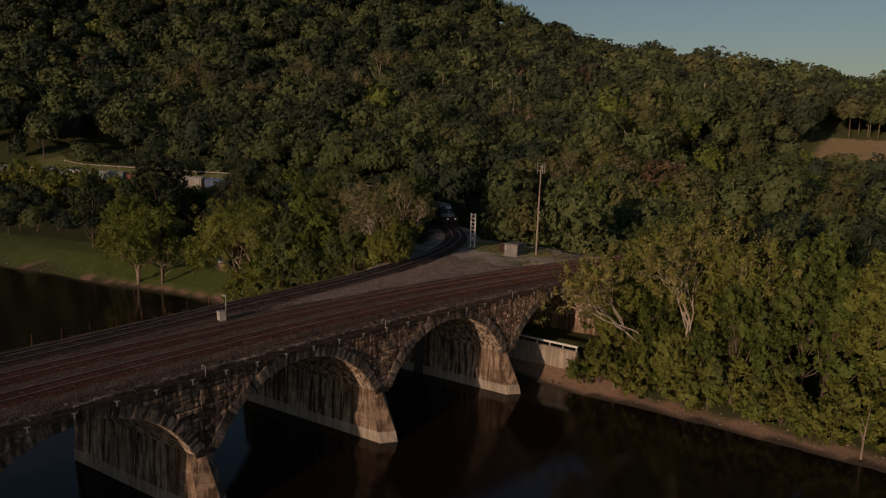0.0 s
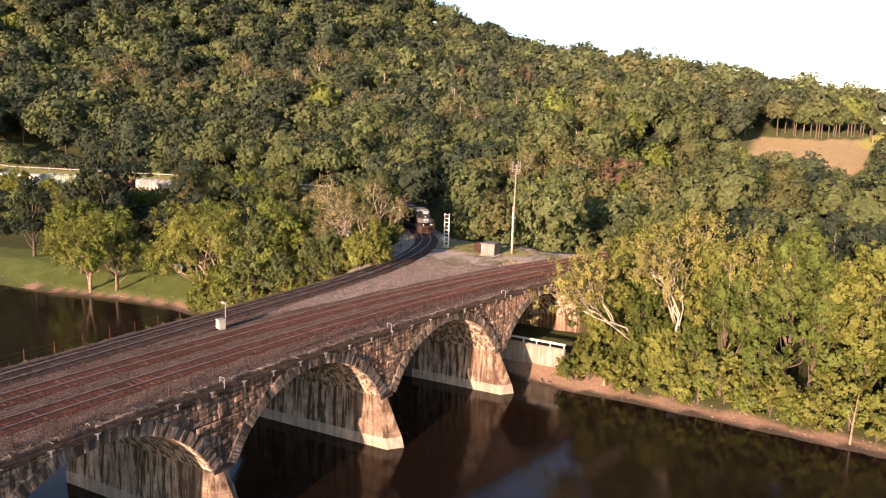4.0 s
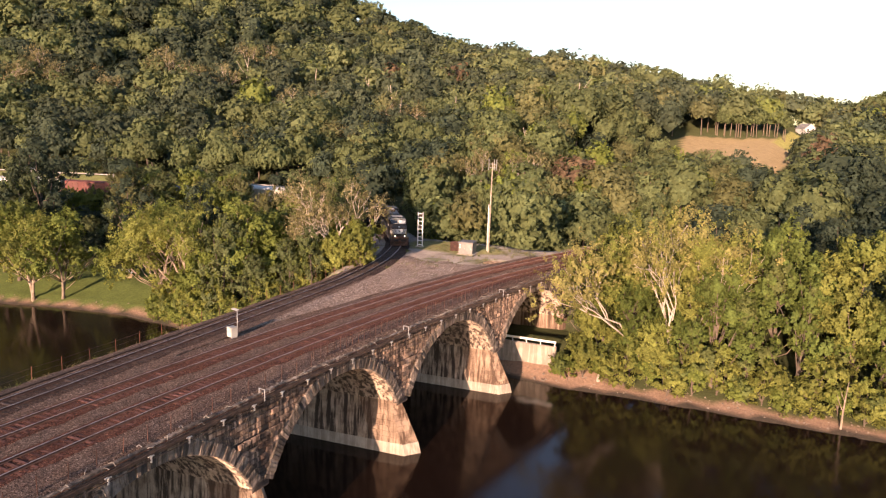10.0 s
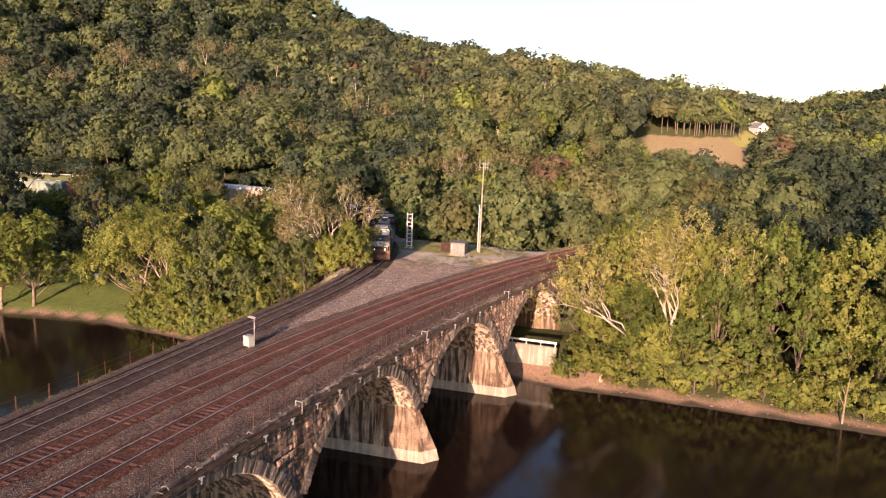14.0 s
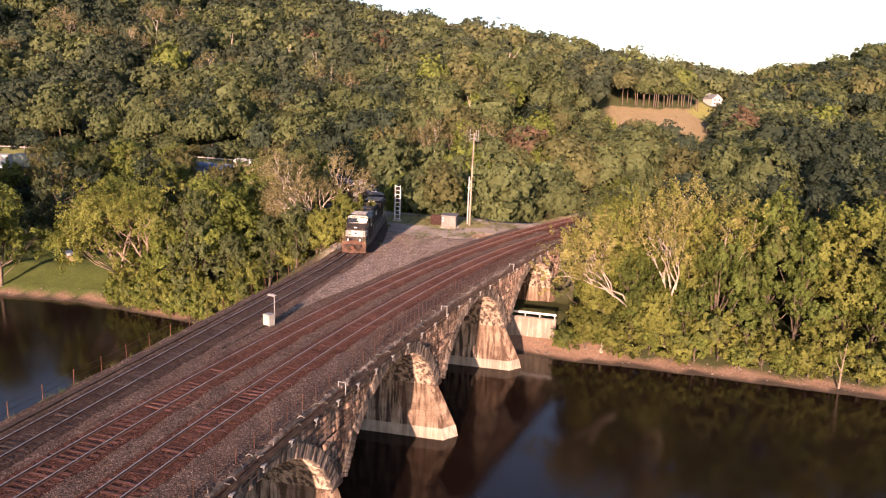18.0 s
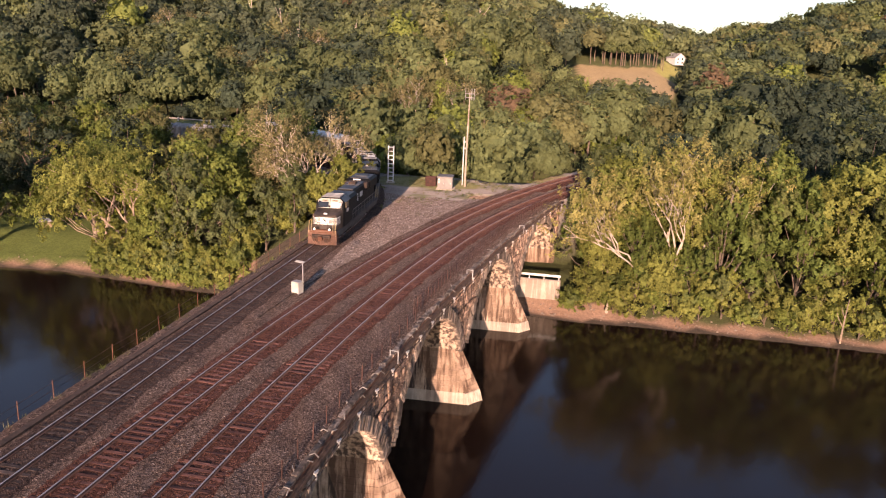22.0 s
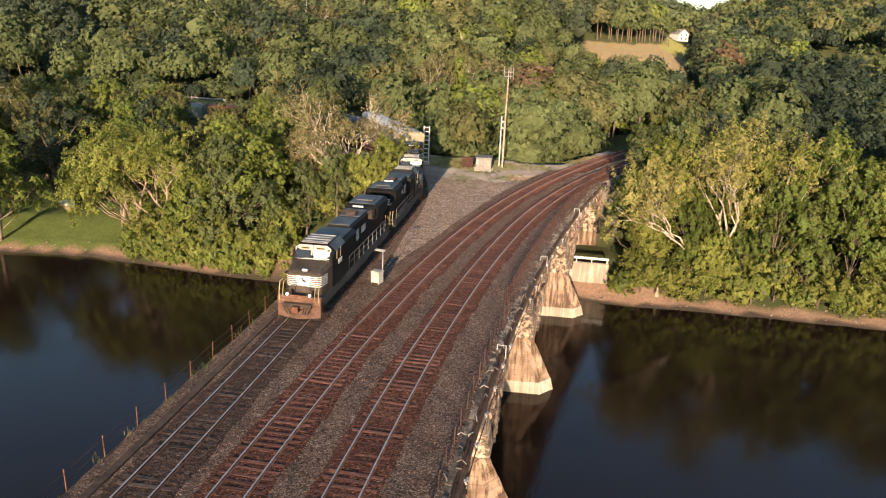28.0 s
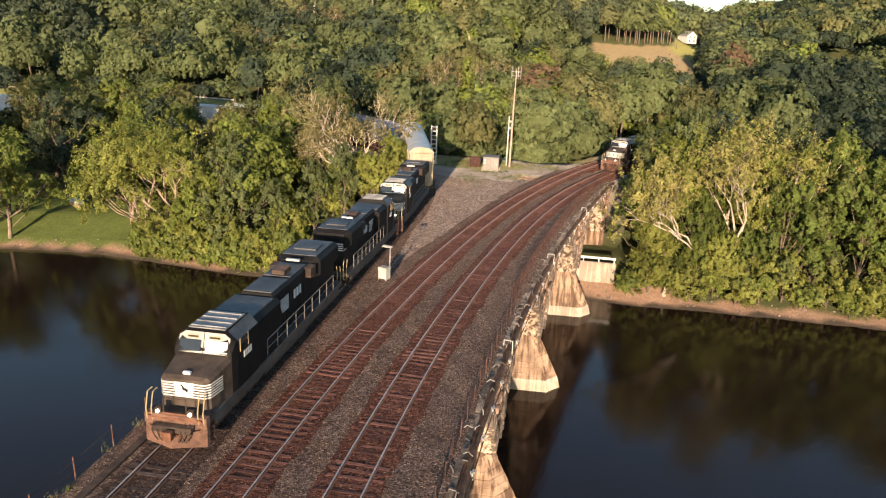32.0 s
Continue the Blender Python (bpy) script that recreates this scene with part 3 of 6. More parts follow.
def crown_cloud(rng, lobes, n, size, lift=0.25, per=34, ragged=1.0):
    """Leaves in sprays that stand out of the lobes' shells: centres, ways, sizes, lobe numbers, spray numbers."""
    m = max(8, n // per)
    w = np.array([l[1][0] * l[1][2] + l[1][0] * l[1][1] for l in lobes], float)
    lobe = rng.choice(len(lobes), m, p=w / w.sum())
    d = rng.normal(size=(m, 3))
    d[:, 2] = d[:, 2] * 0.9 + 0.2
    d /= np.linalg.norm(d, axis=1)[:, None]
    c = np.array([l[0] for l in lobes])[lobe]
    r = np.array([l[1] for l in lobes])[lobe]
    k = np.clip(rng.normal(0.9, 0.1 * ragged, m), 0.5, 1.25)
    base = c + d * r * k[:, None]
    axis = d + rng.normal(0, 0.3, d.shape) + (0, 0, lift * 1.8)
    axis /= np.linalg.norm(axis, axis=1)[:, None]
    long = np.minimum(r.mean(1) * rng.uniform(0.24, 0.46, m), 0.85)
    spray = rng.integers(0, m, n)
    u = rng.uniform(-0.8, 1.0, n)
    fat = (0.36 * (1.15 - np.abs(u)))[:, None] * long[spray][:, None]
    off = rng.normal(size=(n, 3)) * fat
    p = base[spray] + axis[spray] * (u * long[spray])[:, None] + off
    way = d[spray] + 0.55 * off / (np.linalg.norm(off, axis=1)[:, None] + 1e-9)
    way /= np.linalg.norm(way, axis=1)[:, None] + 1e-9
    return p, way, size * rng.uniform(0.6, 1.4, n), lobe[spray], spray


def leaf_arrays(rng, p, d, s, loose=0.38):
    """One pointed leaf spray for each centre, as three corners."""
    nrm = d + rng.normal(0, loose, d.shape) + (0, 0, 0.15)
    nrm /= np.linalg.norm(nrm, axis=1)[:, None]
    t = np.cross(nrm, rng.normal(size=d.shape))
    t /= np.linalg.norm(t, axis=1)[:, None] + 1e-9
    b = np.cross(nrm, t)
    s = s[:, None]
    v = np.stack([p - t * s, p + t * s * 0.75 - b * s * 0.72, p + t * s * 0.75 + b * s * 0.72], 1)
    return v.reshape(-1, 3)


def leaf_mesh(name, v, tint, m):
    n = len(v) // 3
    me = bpy.data.meshes.new(name)
    me.vertices.add(len(v))
    me.vertices.foreach_set("co", v.astype(np.float32).ravel())
    me.loops.add(n * 3)
    me.loops.foreach_set("vertex_index", np.arange(n * 3, dtype=np.int32))
    me.polygons.add(n)
    me.polygons.foreach_set("loop_start", np.arange(0, n * 3, 3, dtype=np.int32))
    me.materials.append(m)
    me.update(calc_edges=True)
    set_tint(me, np.repeat(tint, 3, 0))
    return me


def lobes_for(rng, kind, h, w):
    """Lobes of a crown h high from the ground and w wide."""
    out = []
    if kind == "round":
        out.append(((0, 0, h * 0.60), (w * 0.34, w * 0.34, h * 0.26)))
        for i in range(11):
            a, e = rng.uniform(0, 6.28), rng.uniform(-0.5, 1.0)
            r = w * 0.30 * math.cos(e * 1.2)
            out.append(((r * math.cos(a), r * math.sin(a), h * (0.60 + 0.24 * math.sin(e * 1.4))), (w * rng.uniform(0.15, 0.24),) * 2 + (h * rng.uniform(0.09, 0.14),)))
    elif kind == "loose":
        for i in range(17):
            a, u = rng.uniform(0, 6.28), rng.uniform(0, 1)
            r = w * 0.40 * math.sin(math.pi * (0.12 + 0.76 * u)) * rng.uniform(0.35, 1.0)
            out.append(((r * math.cos(a), r * math.sin(a), h * (0.30 + 0.58 * u)), (w * rng.uniform(0.11, 0.19),) * 2 + (h * rng.uniform(0.07, 0.13),)))
    elif kind == "tall":
        for i in range(12):
            u = (i + 0.5) / 12
            r = w * 0.26 * math.sin(math.pi * (0.15 + 0.8 * u))
            a = rng.uniform(0, 6.28)
            out.append(((r * math.cos(a), r * math.sin(a), h * (0.22 + 0.72 * u)), (w * rng.uniform(0.17, 0.26),) * 2 + (h * rng.uniform(0.07, 0.12),)))
    elif kind == "weep":
        for i in range(13):
            a, r = rng.uniform(0, 6.28), w * rng.uniform(0.1, 0.42)
            z = h * (0.84 - 0.36 * (r / (w * 0.42)) ** 1.5) + rng.uniform(-0.04, 0.04) * h
            out.append(((r * math.cos(a), r * math.sin(a), z), (w * rng.uniform(0.13, 0.2),) * 2 + (h * rng.uniform(0.12, 0.2),)))
        for i in range(8):
            a, r = i * 0.785 + rng.uniform(-0.3, 0.3), w * rng.uniform(0.34, 0.46)
            out.append(((r * math.cos(a), r * math.sin(a), h * rng.uniform(0.36, 0.5)), (w * rng.uniform(0.09, 0.14),) * 2 + (h * rng.uniform(0.13, 0.19),)))
    elif kind == "spiky":
        for i in range(26):
            a, r = rng.uniform(0, 6.28), w * rng.uniform(0.05, 0.42)
            z = h * rng.uniform(0.3, 0.95) * (1 - 0.35 * (r / (w * 0.42)) ** 2)
            out.append(((r * math.cos(a), r * math.sin(a), z), (w * rng.uniform(0.06, 0.12),) * 2 + (h * rng.uniform(0.08, 0.16),)))
    else:
        for i in range(9):
            a, r = rng.uniform(0, 6.28), w * rng.uniform(0, 0.36)
            out.append(((r * math.cos(a), r * math.sin(a), h * rng.uniform(0.28, 0.72)), (w * rng.uniform(0.16, 0.26),) * 2 + (h * rng.uniform(0.2, 0.3),)))
    return out


# far: green with distance haze mixed into it, for the remote slopes
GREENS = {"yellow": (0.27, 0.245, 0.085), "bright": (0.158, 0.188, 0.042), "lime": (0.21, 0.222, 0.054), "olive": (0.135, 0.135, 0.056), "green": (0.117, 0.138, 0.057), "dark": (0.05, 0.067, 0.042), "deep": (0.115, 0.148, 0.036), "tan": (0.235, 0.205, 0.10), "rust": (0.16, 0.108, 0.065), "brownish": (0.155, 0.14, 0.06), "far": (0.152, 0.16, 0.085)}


def crown_mesh(name, seed, kind, h, w, n, size, colour, second=None):
    rng = np.random.default_rng(seed)
    lobes = lobes_for(rng, kind, h, w)
    lift = {"weep": -0.45, "spiky": 0.7, "tall": 0.45}.get(kind, 0.2)
    p, d, s, which, spray = crown_cloud(rng, lobes, int(n * 1.45), size * 0.72, lift, 44, 1.45)
    base = np.array(GREENS[colour])
    shade = rng.uniform(0.85, 1.15, (len(lobes), 1)) * base
    if second:
        shade[rng.random(len(lobes)) < 0.2] = (base + np.array(GREENS[second])) / 2
    own = rng.uniform(0.85, 1.15, (spray.max() + 1, 1))
    return leaf_mesh(name, leaf_arrays(rng, p, d, s, 0.3), shade[which] * own[spray], LEAF), lobes


def trunk_mesh(name, seed, lobes, h, m, thick, forks=1, bare=0, spread=0.09):
    """A tapered trunk with limbs that end in the lobes; bare: fine twigs past them."""
    rng = np.random.default_rng(seed)
    b = Solid()
    top = h * 0.62
    for k in range(forks):
        way = rng.uniform(0, 6.28) if forks == 1 else 0.6 + 6.28 * k / forks + rng.uniform(-0.5, 0.5)
        lean = Vector((math.cos(way), math.sin(way), 0)) * (0.04 if forks == 1 else 0.05 + spread * rng.uniform(0.7, 1.4)) * h
        pts = [Vector((0, 0, -0.4)) + lean * u * u + Vector((0.1 * math.sin(5 * u), 0.1 * math.cos(4 * u), top * u)) for u in np.linspace(0, 1, 7)]
        b.tube(pts, [thick * (1.25 if i == 0 else 1 - 0.75 * i / 6) for i in range(7)], 8)
        for c, r in lobes[k::forks]:
            end = Vector(c) + Vector((0, 0, r[2] * 0.5))
            u = min(0.95, max(0.3, (c[2] - h * 0.2) / top))
            i = int(u * 6)
            a = pts[i]
            mid = a.lerp(end, 0.5) + Vector((0, 0, -0.05 * h))
            b.tube([a, mid, end], [thick * 0.38, thick * 0.25, thick * 0.07], 5)
            for _ in range(bare):
                q = end + Vector(rng.normal(0, 1, 3)) * r[0] * 0.9
                s = a.lerp(end, rng.uniform(0.4, 0.95))
                b.tube([s, s.lerp(q, 0.5) + Vector((0, 0, 0.2)), q], [thick * 0.12, thick * 0.08, thick * 0.025], 4)
    return b.mesh(name, m, True)


def grown(seed, starts, ln, thick, levels, spread, up, m):
    """A tree of limbs that fork level by level; returns its wood and the tips."""
    rng = np.random.default_rng(seed)
    b, tips = Solid(), []

    def limb(p, d, ln, r, level):
        bend = Vector(rng.normal(0, 0.07, 3)) * ln
        q = p + d * ln
        b.tube([p, p.lerp(q, 0.5) + bend, q], [r, r * 0.86, r * 0.7], 7 if level > 3 else 5 if level > 1 else 3)
        if level == 0:
            tips.append(q)
            return
        for k in range(3 if level in (2, 3) or rng.random() < 0.25 else 2):
            w = Vector(rng.normal(0, 1, 3))
            w -= d * w.dot(d)
            e = (d + w.normalized() * spread * rng.uniform(0.6, 1.3) + Vector((0, 0, up))).normalized()
            limb(p.lerp(q, rng.uniform(0.62, 1.0)), e, ln * rng.uniform(0.66, 0.86), r * 0.62, level - 1)

    for base, d in starts:
        limb(Vector(base), Vector(d).normalized(), ln, thick, levels)
    return b.mesh("trunk", m, True), tips


PROTO = {}


def proto(key, seed, kind, h, w, n, size, colour, second=None, bark=None, thick=0.3, forks=1, bare=0, spread=0.09):
    crown, lobes = crown_mesh("crown", seed, kind, h, w, n, size, colour, second)
    PROTO[key] = (trunk_mesh("trunk", seed, lobes, h, bark or BARK, thick, forks, bare, spread), crown)


def proto_grown(key, seed, starts, ln, thick, levels, spread, up, m, n, size, tip, colour, second, lift, per=40):
    trunk, tips = grown(seed, starts, ln, thick, levels, spread, up, m)
    rng = np.random.default_rng(seed + 100)
    lobes = [(tuple(t), (tip * rng.uniform(0.7, 1.3),) * 3) for t in tips]
    p, d, s, which, spray = crown_cloud(rng, lobes, int(n * 1.5), size * 0.66, lift, per, 1.2)
    shade = rng.uniform(0.7, 1.3, (len(lobes), 1)) * np.array(GREENS[colour])
    shade[rng.random(len(lobes)) < 0.3] = GREENS[second]
    PROTO[key] = (trunk, leaf_mesh("crown", leaf_arrays(rng, p, d, s), shade[which], LEAF))


proto("bank_a", 1, "spiky", 15, 10, 9800, 0.215, "deep", "olive", thick=0.2)
proto("bank_b", 2, "tall", 16, 10, 9800, 0.225, "lime", "bright", thick=0.22)
proto("bank_c", 3, "spiky", 17, 11, 10600, 0.215, "deep", "bright", thick=0.22)
proto_grown("sycamore", 4, (((0, 0, -0.4), (0.05, 0, 1)), ((-0.5, -0.3, -0.4), (-0.62, -0.1, 0.8)), ((0.4, 0, -0.4), (0.3, 0.25, 1))), 6.6, 0.2, 4, 0.55, 0.2, PALEBARK, 15000, 0.21, 2.3, "yellow", "lime", 0.5)
proto("leafy", 5, "loose", 14, 11, 9500, 0.235, "bright", "green", thick=0.3)
proto("willow", 6, "weep", 15, 14, 12300, 0.215, "lime", "bright", MIDBARK, 0.26, 3, 0, 0.16)
proto("willow_b", 7, "weep", 14, 12, 10600, 0.215, "bright", "lime", MIDBARK, 0.24, 2, 0, 0.14)
# Leaves tinted dark to stand in for deep shade behind the front trees
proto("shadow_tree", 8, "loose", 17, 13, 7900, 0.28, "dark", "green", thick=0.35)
proto_grown("thinning", 9, (((0, 0, -0.4), (0.1, 0, 1)), ((-0.3, 0, -0.4), (-0.5, 0.1, 0.9)), ((0.2, 0, -0.4), (0.5, -0.1, 0.85))), 4.9, 0.29, 5, 0.62, 0.14, PALEBARK, 8500, 0.185, 1.25, "tan", "brownish", -0.1, 10)
proto_grown("forked", 21, (((0, 0, -0.4), (-0.55, 0.0, 0.85)), ((0.3, 0, -0.4), (-0.28, 0.1, 0.95)), ((0.6, 0.2, -0.4), (0.35, 0.15, 0.95))), 6.6, 0.27, 4, 0.66, 0.10, MIDBARK, 17500, 0.215, 2.3, "lime", "bright", -0.5, 46)
proto("shrub", 11, "low", 4.5, 5.0, 3000, 0.18, "bright", "green", thick=0.1)
proto("shrub_b", 12, "low", 5.5, 5.5, 3400, 0.19, "lime", "bright", thick=0.1)
proto("tall_green", 13, "tall", 19, 10, 7900, 0.265, "green", "bright", thick=0.3)
proto("tall_olive", 14, "loose", 19, 13, 7900, 0.28, "olive", "yellow", thick=0.35)
proto("ivy_tree", 15, "tall", 13, 8, 6000, 0.21, "green", "rust", thick=0.3)
TREE_NAMES = {"shrub": "shrub", "shrub_b": "shrub"}


def plant(key, label, x, y, scale=1.0, turn=0.0, z=None, wide=1.0, group=""):
    trunk, crown = PROTO[key]
    z = float(height(x, y)) - 0.05 if z is None else z
    t = thing(TREE_NAMES.get(key, "tree"), label, "shrub" if "shrub" in key else "tree", Matrix.LocRotScale((x, y, z), Euler((0, 0, radians(turn))), (scale * wide, scale * wide, scale)), group)
    child("trunk", trunk, t)
    child("crown", crown, t)
    return t


def crown_kind(rng, tall, bumps, rough):
    """A crown of height 1: its middle, and its main body and swellings as (centre, radii)."""
    w, h = (0.185, 0.36) if tall else (0.26, 0.29)
    mid = np.array((0, 0, 0.96 - h))
    lobes = [(mid, np.array((w, w, h)))]
    for k in range(bumps):
        d = rng.normal(size=3)
        d[2] = d[2] * 0.8 + 0.25
        d /= np.linalg.norm(d)
        r = rng.uniform(0.09, 0.15) * rough
        lobes.append((mid + d * (w, w, h) * rng.uniform(0.75, 0.98), np.array((r, r, r * rng.uniform(0.8, 1.3)))))
    return mid, lobes


def crown_reach(mid, lobes, d):
    """How far the crown reaches from its middle in each direction, and the way its surface faces there."""
    best, way = np.full(len(d), 0.08), d.copy()
    for c, r in lobes:
        o, e = (mid - c) / r, d / r
        a, b, q = (e * e).sum(1), (e * o).sum(1), (o * o).sum() - 1
        disc = b * b - a * q
        t = np.where(disc > 0, (-b + np.sqrt(np.maximum(disc, 0))) / a, 0)
        far = t > best
        best = np.where(far, t, best)
        nrm = (mid + d * t[:, None] - c) / r ** 2
        nrm /= np.linalg.norm(nrm, axis=1)[:, None] + 1e-9
        way[far] = nrm[far]
    return best, way


def crown_leaves(rng, mid, lobes, n, per=9):
    """Clumps of leaves over the crown: places, ways, clump numbers."""
    m = n // per
    d = rng.normal(size=(m * 3, 3))
    d /= np.linalg.norm(d, axis=1)[:, None]
    d = d[d[:, 2] > -0.62][:m]
    m = len(d)
    t, way = crown_reach(mid, lobes, d)
    base = mid + d * (t * np.clip(rng.normal(1.0, 0.1, m), 0.78, 1.25))[:, None]
    clump = np.arange(n) % m
    off = rng.normal(0, 0.021, (n, 3))
    face = way[clump] + 0.45 * off / (np.linalg.norm(off, axis=1)[:, None] + 1e-9)
    return base[clump] + off + way[clump] * 0.012, face / np.linalg.norm(face, axis=1)[:, None], clump


def forest():
    """The woods on the flat and up the hill, crown by crown, in one sheet of leaves."""
    rng = np.random.default_rng(21)
    kinds = []
    for i in range(20):
        mid, lobes = crown_kind(rng, i % 3 == 1, 9 + i % 5, (1.0, 1.25, 0.9)[i % 3])
        body = []
        for ball, fill in ((BALL, 0.6), (COARSE, 0.72)):
            d = ball.reshape(-1, 3)
            t, way = crown_reach(mid, lobes, d)
            body.append(mid + d * (t * fill)[:, None])
        kinds.append((body, crown_leaves(rng, mid, lobes, 1500)))
    palette = ["green"] * 15 + ["olive"] * 3 + ["dark"] * 6 + ["bright"] * 2
    vs, cs, trunks = [], [], Solid()
    spots = []
    for d0, d1, gap in ((112, 200, 7.6), (200, 300, 8.2), (300, 420, 9.4), (420, 690, 10.6)):
        for d in np.arange(d0, d1, gap):
            a = np.arange(math.radians(-80), math.radians(19), gap / d)
            a = a + rng.uniform(-0.36, 0.36, len(a)) * gap / d + rng.uniform(0, 1) * gap / d
            dd = d + rng.uniform(-0.36, 0.36, len(a)) * gap
            spots.append(np.c_[30 + dd * np.sin(a), -60 + dd * np.cos(a), dd, np.full(len(a), gap), np.degrees(a)])
    spots = np.concatenate(spots)
    x, y = spots[:, 0], spots[:, 1]
    back = y - np.interp(x, SHORE_X, SHORE_Y)
    off, run = off_branch(x, y)
    ring = np.abs(off)
    yc = np.clip(y, -50, 130)
    rx, mx = np.vectorize(right_x)(yc), np.vectorize(middle_x)(yc)
    keep = (back > 12) & ((ring > 7.5) | (y < 0)) & ~((x > mx - 7.5) & (x < rx + 6.5) & (y < 110))
    keep &= ~((np.hypot((x + 22) / 17, (y - 40) / 13) < 1)) & ~((x < -64) & (back < 20)) & ~((x > -22) & (x < -6) & (y < 52))
    keep &= ~in_field(x, y, 3) & ~((np.abs(x - 3) < 10) & (y > 266) & (y < 345))
    keep &= ~(np.hypot((x - 74) / 19, (y - 330) / 34) < 1)
    keep &= ~((off > 6) & (off < 16.5) & (run > 84) & (run < 235))
    keep &= spots[:, 2] < np.interp(spots[:, 4], RIDGE_A, RIDGE_D) + 14
    spots = spots[keep]
    z = height(spots[:, 0], spots[:, 1])
    seen = (z - 33) / spots[:, 2] < 0.215
    spots, z = spots[seen], z[seen]
    side, along_line = off_branch(spots[:, 0], spots[:, 1])
    for (px, py, d, gap, _a), pz, _o, _r in zip(spots, z, side, along_line):
        big = rng.random()
        h = (11.5 + 7 * big * big + rng.uniform(0, 2)) * (1.0 if d < 380 else 0.95) if d > 150 else rng.uniform(11, 16)
        wide = rng.uniform(0.88, 1.2) * gap / 8.2
        if 105 < py < 202 and -36 < px < 16:
            h = rng.uniform(9, 14)
        if _o < 0 and px < -20:
            h, wide = rng.uniform(5, 7.5), 1.3
        edge = 16 < _o < 27 and 60 < _r < 240
        if edge:
            h, wide = rng.uniform(4.5, 8), 1.7
        body, (p, dr, clump) = kinds[rng.integers(len(kinds))]
        near = d < 190
        n = 1500 if d < 190 else 1080 if d < 250 else 720 if d < 330 else 380 if d < 450 else 220
        some = rng.choice(1500, n, replace=False)
        t = rng.uniform(0, 6.28)
        c, sn = math.cos(t), math.sin(t)
        rot = np.array([[c, -sn, 0], [sn, c, 0], [0, 0, 1]])
        sc = np.array([h * wide, h * wide, h])
        foot = (px, py, pz - (0.36 * h if edge else 0.2 * h if d < 175 else 0))
        size = h * math.sqrt((1.3 if d < 190 else 1.05) * wide / n) * rng.uniform(0.75, 1.25, n)
        hull = (body[0 if near else 1] * sc) @ rot.T + foot
        vs += [leaf_arrays(rng, (p[some] * sc) @ rot.T + foot, dr[some] @ rot.T, size, 0.22), hull]
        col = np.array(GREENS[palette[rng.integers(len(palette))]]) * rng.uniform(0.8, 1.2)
        # Left slope: shade of the side-on sun put into darker leaf tints
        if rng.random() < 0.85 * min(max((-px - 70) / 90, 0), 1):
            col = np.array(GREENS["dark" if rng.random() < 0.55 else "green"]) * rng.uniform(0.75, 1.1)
        # Haze painted into the tint: paler and greyer as distance grows
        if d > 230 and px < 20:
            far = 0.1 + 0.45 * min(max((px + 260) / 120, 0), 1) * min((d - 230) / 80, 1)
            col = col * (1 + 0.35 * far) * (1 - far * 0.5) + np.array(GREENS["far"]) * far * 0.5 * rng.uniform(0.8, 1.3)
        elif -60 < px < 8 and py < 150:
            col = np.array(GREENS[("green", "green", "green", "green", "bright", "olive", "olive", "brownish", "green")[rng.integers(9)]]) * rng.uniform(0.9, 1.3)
        # Behind the right bank, shade is likewise put into the tints
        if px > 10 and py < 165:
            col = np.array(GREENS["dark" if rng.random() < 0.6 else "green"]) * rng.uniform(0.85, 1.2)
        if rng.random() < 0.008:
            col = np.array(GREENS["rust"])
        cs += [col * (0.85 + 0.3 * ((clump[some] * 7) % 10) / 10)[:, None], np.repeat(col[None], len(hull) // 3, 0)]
        if d < 330 and rng.random() < 0.5:
            trunks.tube([(px, py, pz - 0.5), (px + rng.uniform(-1, 1), py + rng.uniform(-1, 1), pz + h * 0.7)], [0.28, 0.1], 4)
    # a row of tall bare-stemmed trees along the field's upper edge
    for k in range(19):
        px = -26 + k * 1.3 + rng.uniform(-0.5, 0.5)
        py = 250 + (px + 30) * 1.35 + rng.uniform(0, 7)
        pz, h = float(height(px, py)), rng.uniform(13, 16)
        body, (p, dr, clump) = kinds[1 + 3 * rng.integers(6)]
        sc, foot = np.array((0.85, 0.85, 0.8)) * h, (px, py, pz + h * 0.1)
        some = rng.choice(1500, 420, replace=False)
        hull = body[0] * sc + foot
        vs += [leaf_arrays(rng, p[some] * sc + foot, dr[some], h * 0.03 * rng.uniform(0.75, 1.25, 420), 0.25), hull]
        col = np.array(GREENS["green"]) * rng.uniform(0.85, 1.3)
        cs += [np.repeat(col[None], 420, 0), np.repeat(col[None], len(hull) // 3, 0)]
        trunks.tube([(px, py, pz - 0.5), (px + rng.uniform(-0.6, 0.6), py, pz + h * 0.75)], [0.22, 0.12], 5)
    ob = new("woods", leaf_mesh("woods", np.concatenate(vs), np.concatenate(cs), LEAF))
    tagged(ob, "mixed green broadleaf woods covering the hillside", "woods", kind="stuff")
    tr = new("woods_trunks", trunks.mesh("woods_trunks", BARK))
    tagged(tr, "grey trunks of the hillside woods", "tree trunks", kind="stuff")


